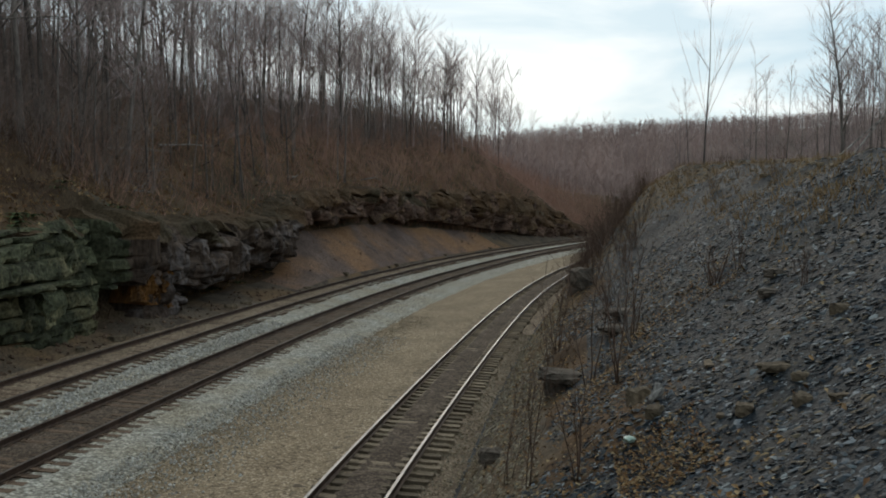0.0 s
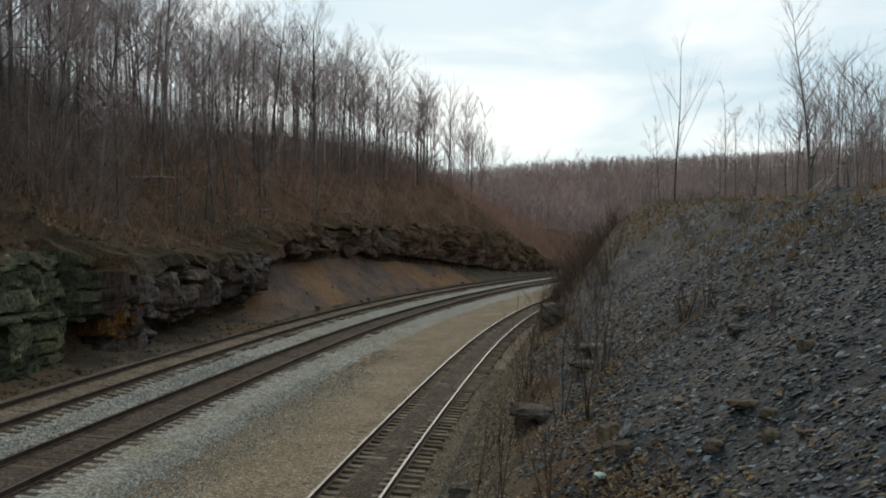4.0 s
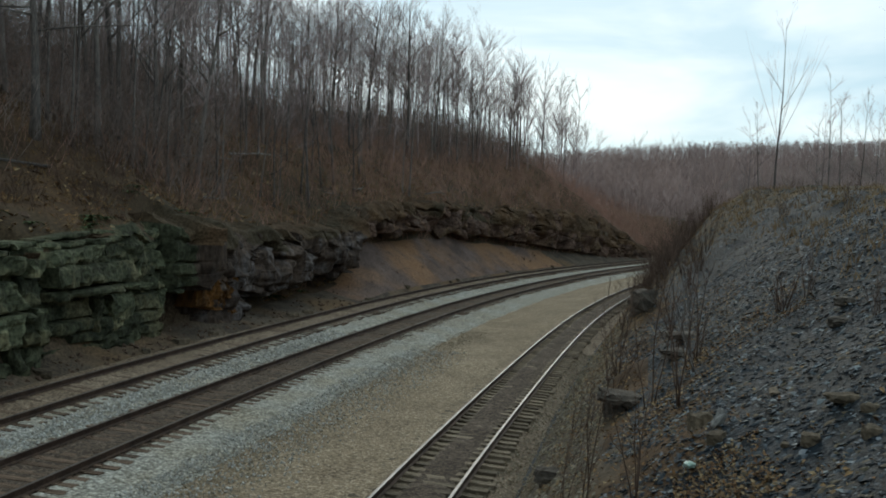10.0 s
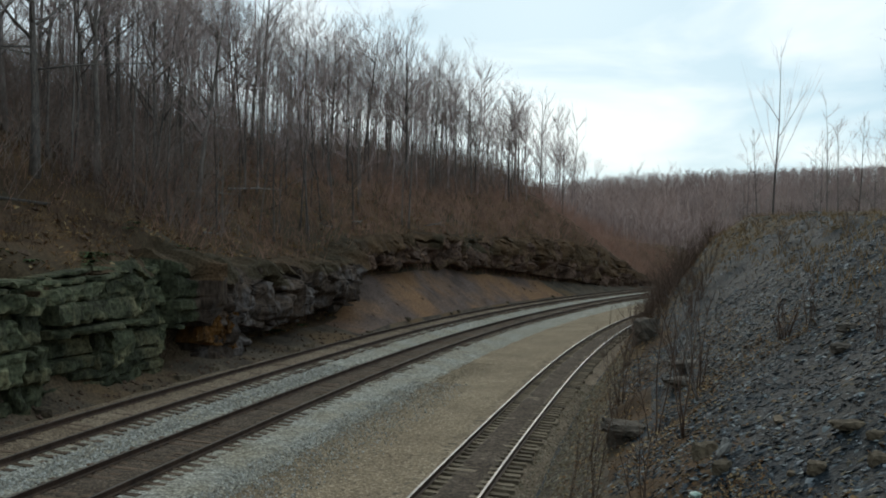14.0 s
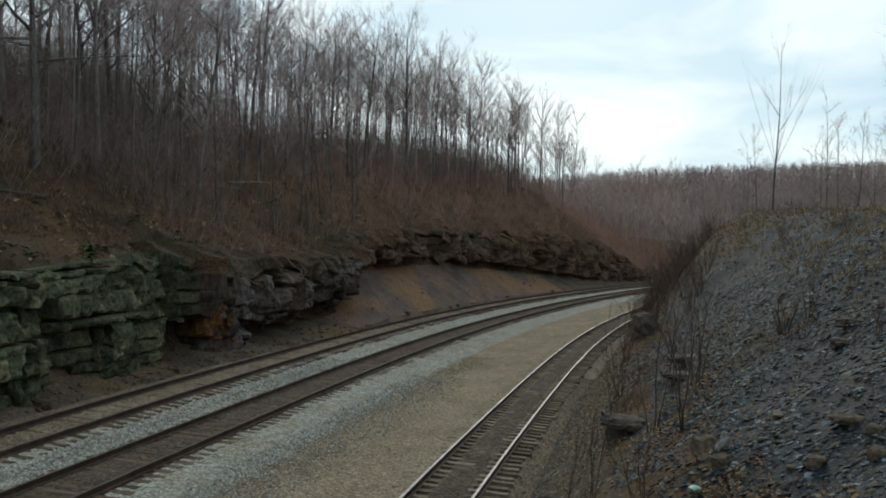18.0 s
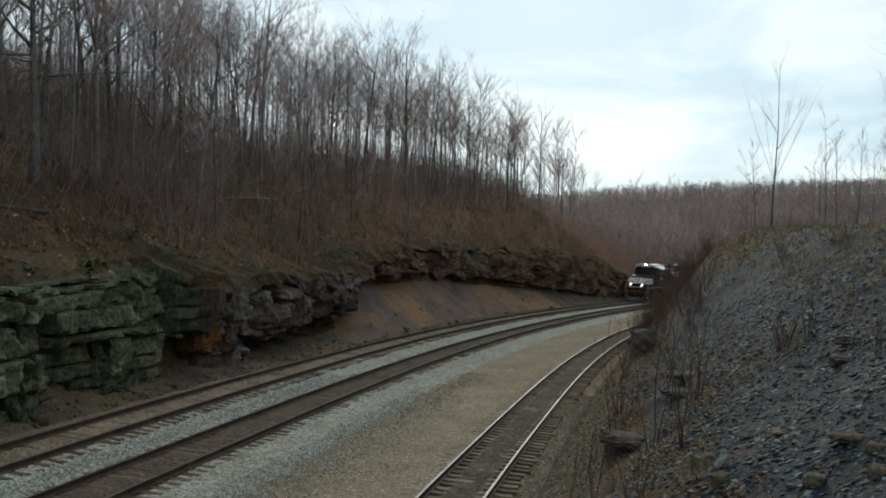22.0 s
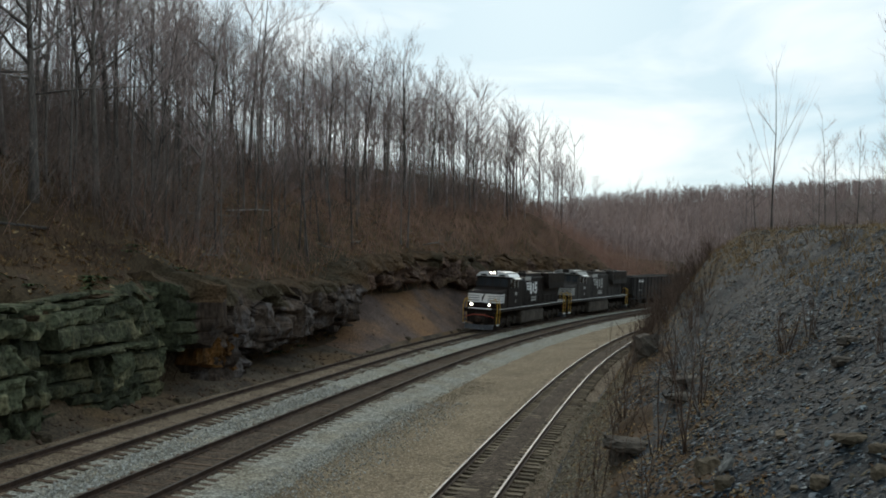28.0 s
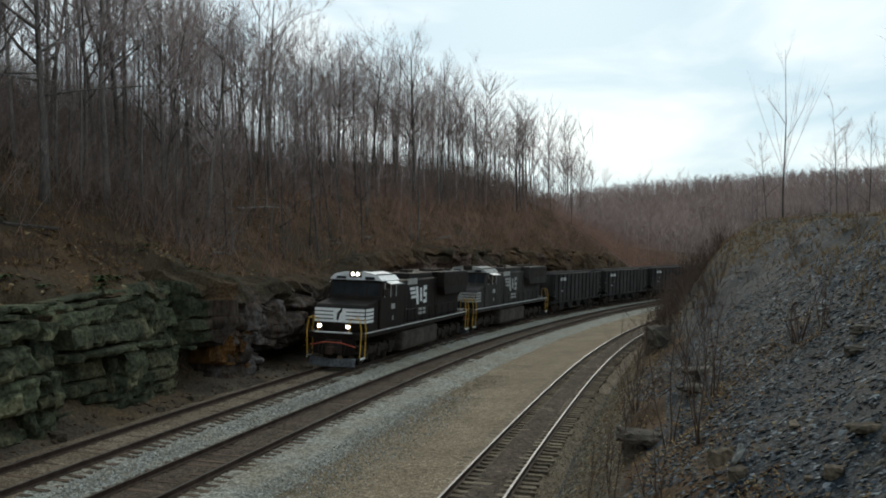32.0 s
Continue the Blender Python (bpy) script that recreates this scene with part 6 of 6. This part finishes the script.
        for pts in ([(-0.35, 2.75), (0.1, 2.75), (0.35, 3.85), (-0.1, 3.85)], [(-1.05, 2.95), (-0.65, 2.95), (-0.5, 3.75), (-0.9, 3.75)], [(-1.95, 2.8), (-1.25, 2.8), (-1.25, 3.05), (-1.7, 3.05), (-1.7, 3.2), (-1.25, 3.2), (-1.25, 3.85), (-1.95, 3.85), (-1.95, 3.6), (-1.5, 3.6), (-1.5, 3.45), (-1.95, 3.45)]):
            P("emblem_block", prism(pts, *face), white, hood)
        for k in range(2):
            P("lettering_bar", box(bmesh.new(), -1.8, -0.3, *face, 2.28 - 0.30 * k, 2.48 - 0.30 * k), M_FADED, hood)
        P("number_bar", box(bmesh.new(), 5.7, 6.3, sgn * 1.556 - 0.006, sgn * 1.556 + 0.006, 2.85, 3.15), M_FADED)
        P("number_bar", box(bmesh.new(), 5.9, 6.1, sgn * 1.556 - 0.006, sgn * 1.556 + 0.006, 2.1, 2.4), M_FADED)
    P("fuel_tank", box(bmesh.new(), -3.6, 3.6, -1.38, 1.38, 0.22, 1.30, 0.22), M_TANK)
    P("horn", pipe([(4.4, 0, 4.2), (4.7, 0, 4.55), (5.05, 0, 4.85)], 0.06), M_GRIME)
    for x in (-7.2, 7.2):
        bogie(loco, x, (-1.9, 0, 1.9), 0.53, 2.75)
    # the deck stands high over the trucks
    lift = lambda z: float(np.interp(z, (0.0, 0.9, 1.55, 2.15, 3.0, 3.5, 5.0), (0.0, 0.95, 1.80, 2.32, 3.04, 3.6, 5.22)))
    for ob in loco.children_recursive:
        if ob.name.split(".")[0] in ("bogie", "wheelset"):
            continue
        if ob.matrix_basis.translation.z > 1:
            ob.location.z = lift(ob.matrix_basis.translation.z)
            continue
        for v in ob.data.vertices:
            v.co.z = lift(v.co.z)
    return loco


def hopper(label):
    car = tagged(new("hopper_car"), label, "hopper car", "train")
    P = lambda name, bm, m, par=None, lab="": part(name, bm, m, par or car, lab)
    L, W = 8.1, 1.55
    # open tub with sloping ends
    t = bmesh.new()
    outer = [(-L, 1.9), (-L + 1.9, 1.15), (L - 1.9, 1.15), (L, 1.9), (L, 3.95), (-L, 3.95)]
    for sgn in (-1, 1):
        v = [t.verts.new((x, sgn * W, z)) for x, z in outer]
        t.faces.new(v if sgn < 0 else v[::-1])
    t.verts.ensure_lookup_table()
    for i in range(4):
        j = (i + 1) % 6
        t.faces.new((t.verts[i], t.verts[j], t.verts[6 + j], t.verts[6 + i]))
    t.faces.new((t.verts[5], t.verts[0], t.verts[6], t.verts[11]))
    bmesh.ops.recalc_face_normals(t, faces=t.faces[:])
    bmesh.ops.solidify(t, geom=t.faces[:], thickness=0.03)
    P("tub", t, M_CAR)
    for sgn in (-1, 1):
        P("top_chord", box(bmesh.new(), -L, L, sgn * W - 0.07, sgn * W + 0.07, 3.88, 4.0, 0.01), M_CAR)
        P("side_sill", box(bmesh.new(), -L - 0.3, L + 0.3, sgn * 1.42 - 0.1, sgn * 1.42 + 0.1, 1.1, 1.3, 0.01), M_CAR)
        for k in range(13):
            P("side_rib", box(bmesh.new(), -L + 0.2 + k * 1.302, -L + 0.32 + k * 1.302, sgn * (W + 0.05) - 0.05, sgn * (W + 0.05) + 0.05, 1.3, 3.9, 0.01), M_CAR)
        for k in range(4):
            P("lettering_bar", box(bmesh.new(), 4.3 + 0.42 * k, 4.55 + 0.42 * k, sgn * (W + 0.035) - 0.008, sgn * (W + 0.035) + 0.008, 3.3, 3.62), M_WHITE)
        P("lettering_bar", box(bmesh.new(), 4.9, 5.2, sgn * (W + 0.035) - 0.008, sgn * (W + 0.035) + 0.008, 2.6, 2.8), M_FADED)
        P("lettering_bar", box(bmesh.new(), 4.9, 5.6, sgn * (W + 0.035) - 0.008, sgn * (W + 0.035) + 0.008, 2.2, 2.35), M_FADED)
        for x in (-L + 0.12, L - 0.5):
            for k in range(6):
                P("ladder_rung", box(bmesh.new(), x, x + 0.38, sgn * (W + 0.08) - 0.012, sgn * (W + 0.08) + 0.012, 1.4 + 0.42 * k, 1.425 + 0.42 * k), M_FADED)
    for x in (-4.2, -1.4, 1.4, 4.2):
        P("hopper_bay", prism([(x - 1.2, 1.18), (x - 0.35, 0.42), (x + 0.35, 0.42), (x + 1.2, 1.18)], -1.2, 1.2, 0.02), M_CAR)
    for e in (-1, 1):
        P("end_sill", box(bmesh.new(), e * (L + 0.25) - 0.08, e * (L + 0.25) + 0.08, -1.45, 1.45, 0.95, 1.35, 0.02), M_CAR)
        P("coupler", box(bmesh.new(), e * (L + 0.6) - 0.32, e * (L + 0.6) + 0.32, -0.14, 0.14, 0.74, 1.02, 0.04), M_GRIME)
        P("slope_brace", pipe([(e * L, 0.9, 1.9), (e * (L + 0.2), 0.9, 1.35)], 0.05), M_CAR)
        P("slope_brace", pipe([(e * L, -0.9, 1.9), (e * (L + 0.2), -0.9, 1.35)], 0.05), M_CAR)
    # heaped coal
    n, m = 40, 9
    rng = np.random.default_rng(9)
    xs, ys = np.meshgrid(np.linspace(-L + 0.06, L - 0.06, n), np.linspace(-W + 0.06, W - 0.06, m))
    z = 3.7 + 0.42 * np.cos(ys / W * 1.45) * np.clip((L - np.abs(xs)) / 1.5, 0, 1) + 0.22 * fbm(xs / 0.7, ys / 0.7, 95, 3)
    co = np.stack([xs, ys, z], -1).reshape(-1, 3)
    i = (np.arange(m - 1)[:, None] * n + np.arange(n - 1)[None, :]).ravel()
    P("coal", (co.tolist(), np.stack([i, i + 1, i + 1 + n, i + n], 1).tolist()), M_COAL, None, "heaped black coal")
    for x in (-5.9, 5.9):
        bogie(car, x, (-0.9, 0.9), 0.48, 1.3)
    return car


TRAIN = []  # (thing, distance of its middle behind the leading coupler)
lead = locomotive("black diesel locomotive with white striped nose and lit headlights")
TRAIN.append((lead, 11.0))
second = locomotive("black diesel locomotive with striped nose coupled behind the leader", lit=False)
TRAIN.append((second, 11.0 + 22.0))
BACK = 44.0
for k in range(6):
    TRAIN.append((hopper("dirty black open hopper car heaped with coal"), BACK + 8.45))
    BACK += 16.9
for thing, back in TRAIN:
    thing.scale = (0.955, 0.955, 0.955)


# distance run along the outer track, from the plan's origin
RUN_S = np.arange(-20, 558, 1.0)
RUN_P = np.array([tuple(at(s, U1, CANT * U1)) for s in RUN_S])
RUN = np.concatenate([[0], np.cumsum(np.linalg.norm(np.diff(RUN_P, axis=0), axis=1))])
RUN = RUN - np.interp(0, RUN_S, RUN)


def track_point(run, u=U1):
    s = float(np.interp(run, RUN, RUN_S))
    return at(s, u, CANT * u)


def on_track(run):
    """Pose of a vehicle on its two bogies: it heads back towards the origin, canted and climbing with the track."""
    front, back = track_point(run - 6.5), track_point(run + 6.5)
    ahead = (front - back).normalized()
    left = (track_point(run, U1 - 0.75) - track_point(run, U1 + 0.75)).normalized()
    up = ahead.cross(left).normalized()
    left = up.cross(ahead)
    m = Matrix((ahead, left, up)).transposed().to_4x4()
    m.translation = (front + back) / 2
    return m


def leader(t):
    """Distance run at which the leading coupler is: it slows gently as it nears."""
    d = t - 32.0
    return 46.85 - 7.581 * d + 0.0613 * d * d


def motions():
    for thing, back in TRAIN:
        walk(thing, [(t, on_track(leader(t) + back)) for t in range(0, 33)])
    start = leader(0.0)
    steps = [k / 20 for k in range(641)]
    for ob, x, r in AXLES[:24]:
        walk(ob, [(t, pose(x, 0, r, 0, math.degrees((start - leader(t)) / r) % 360, 0)) for t in steps])


motions()
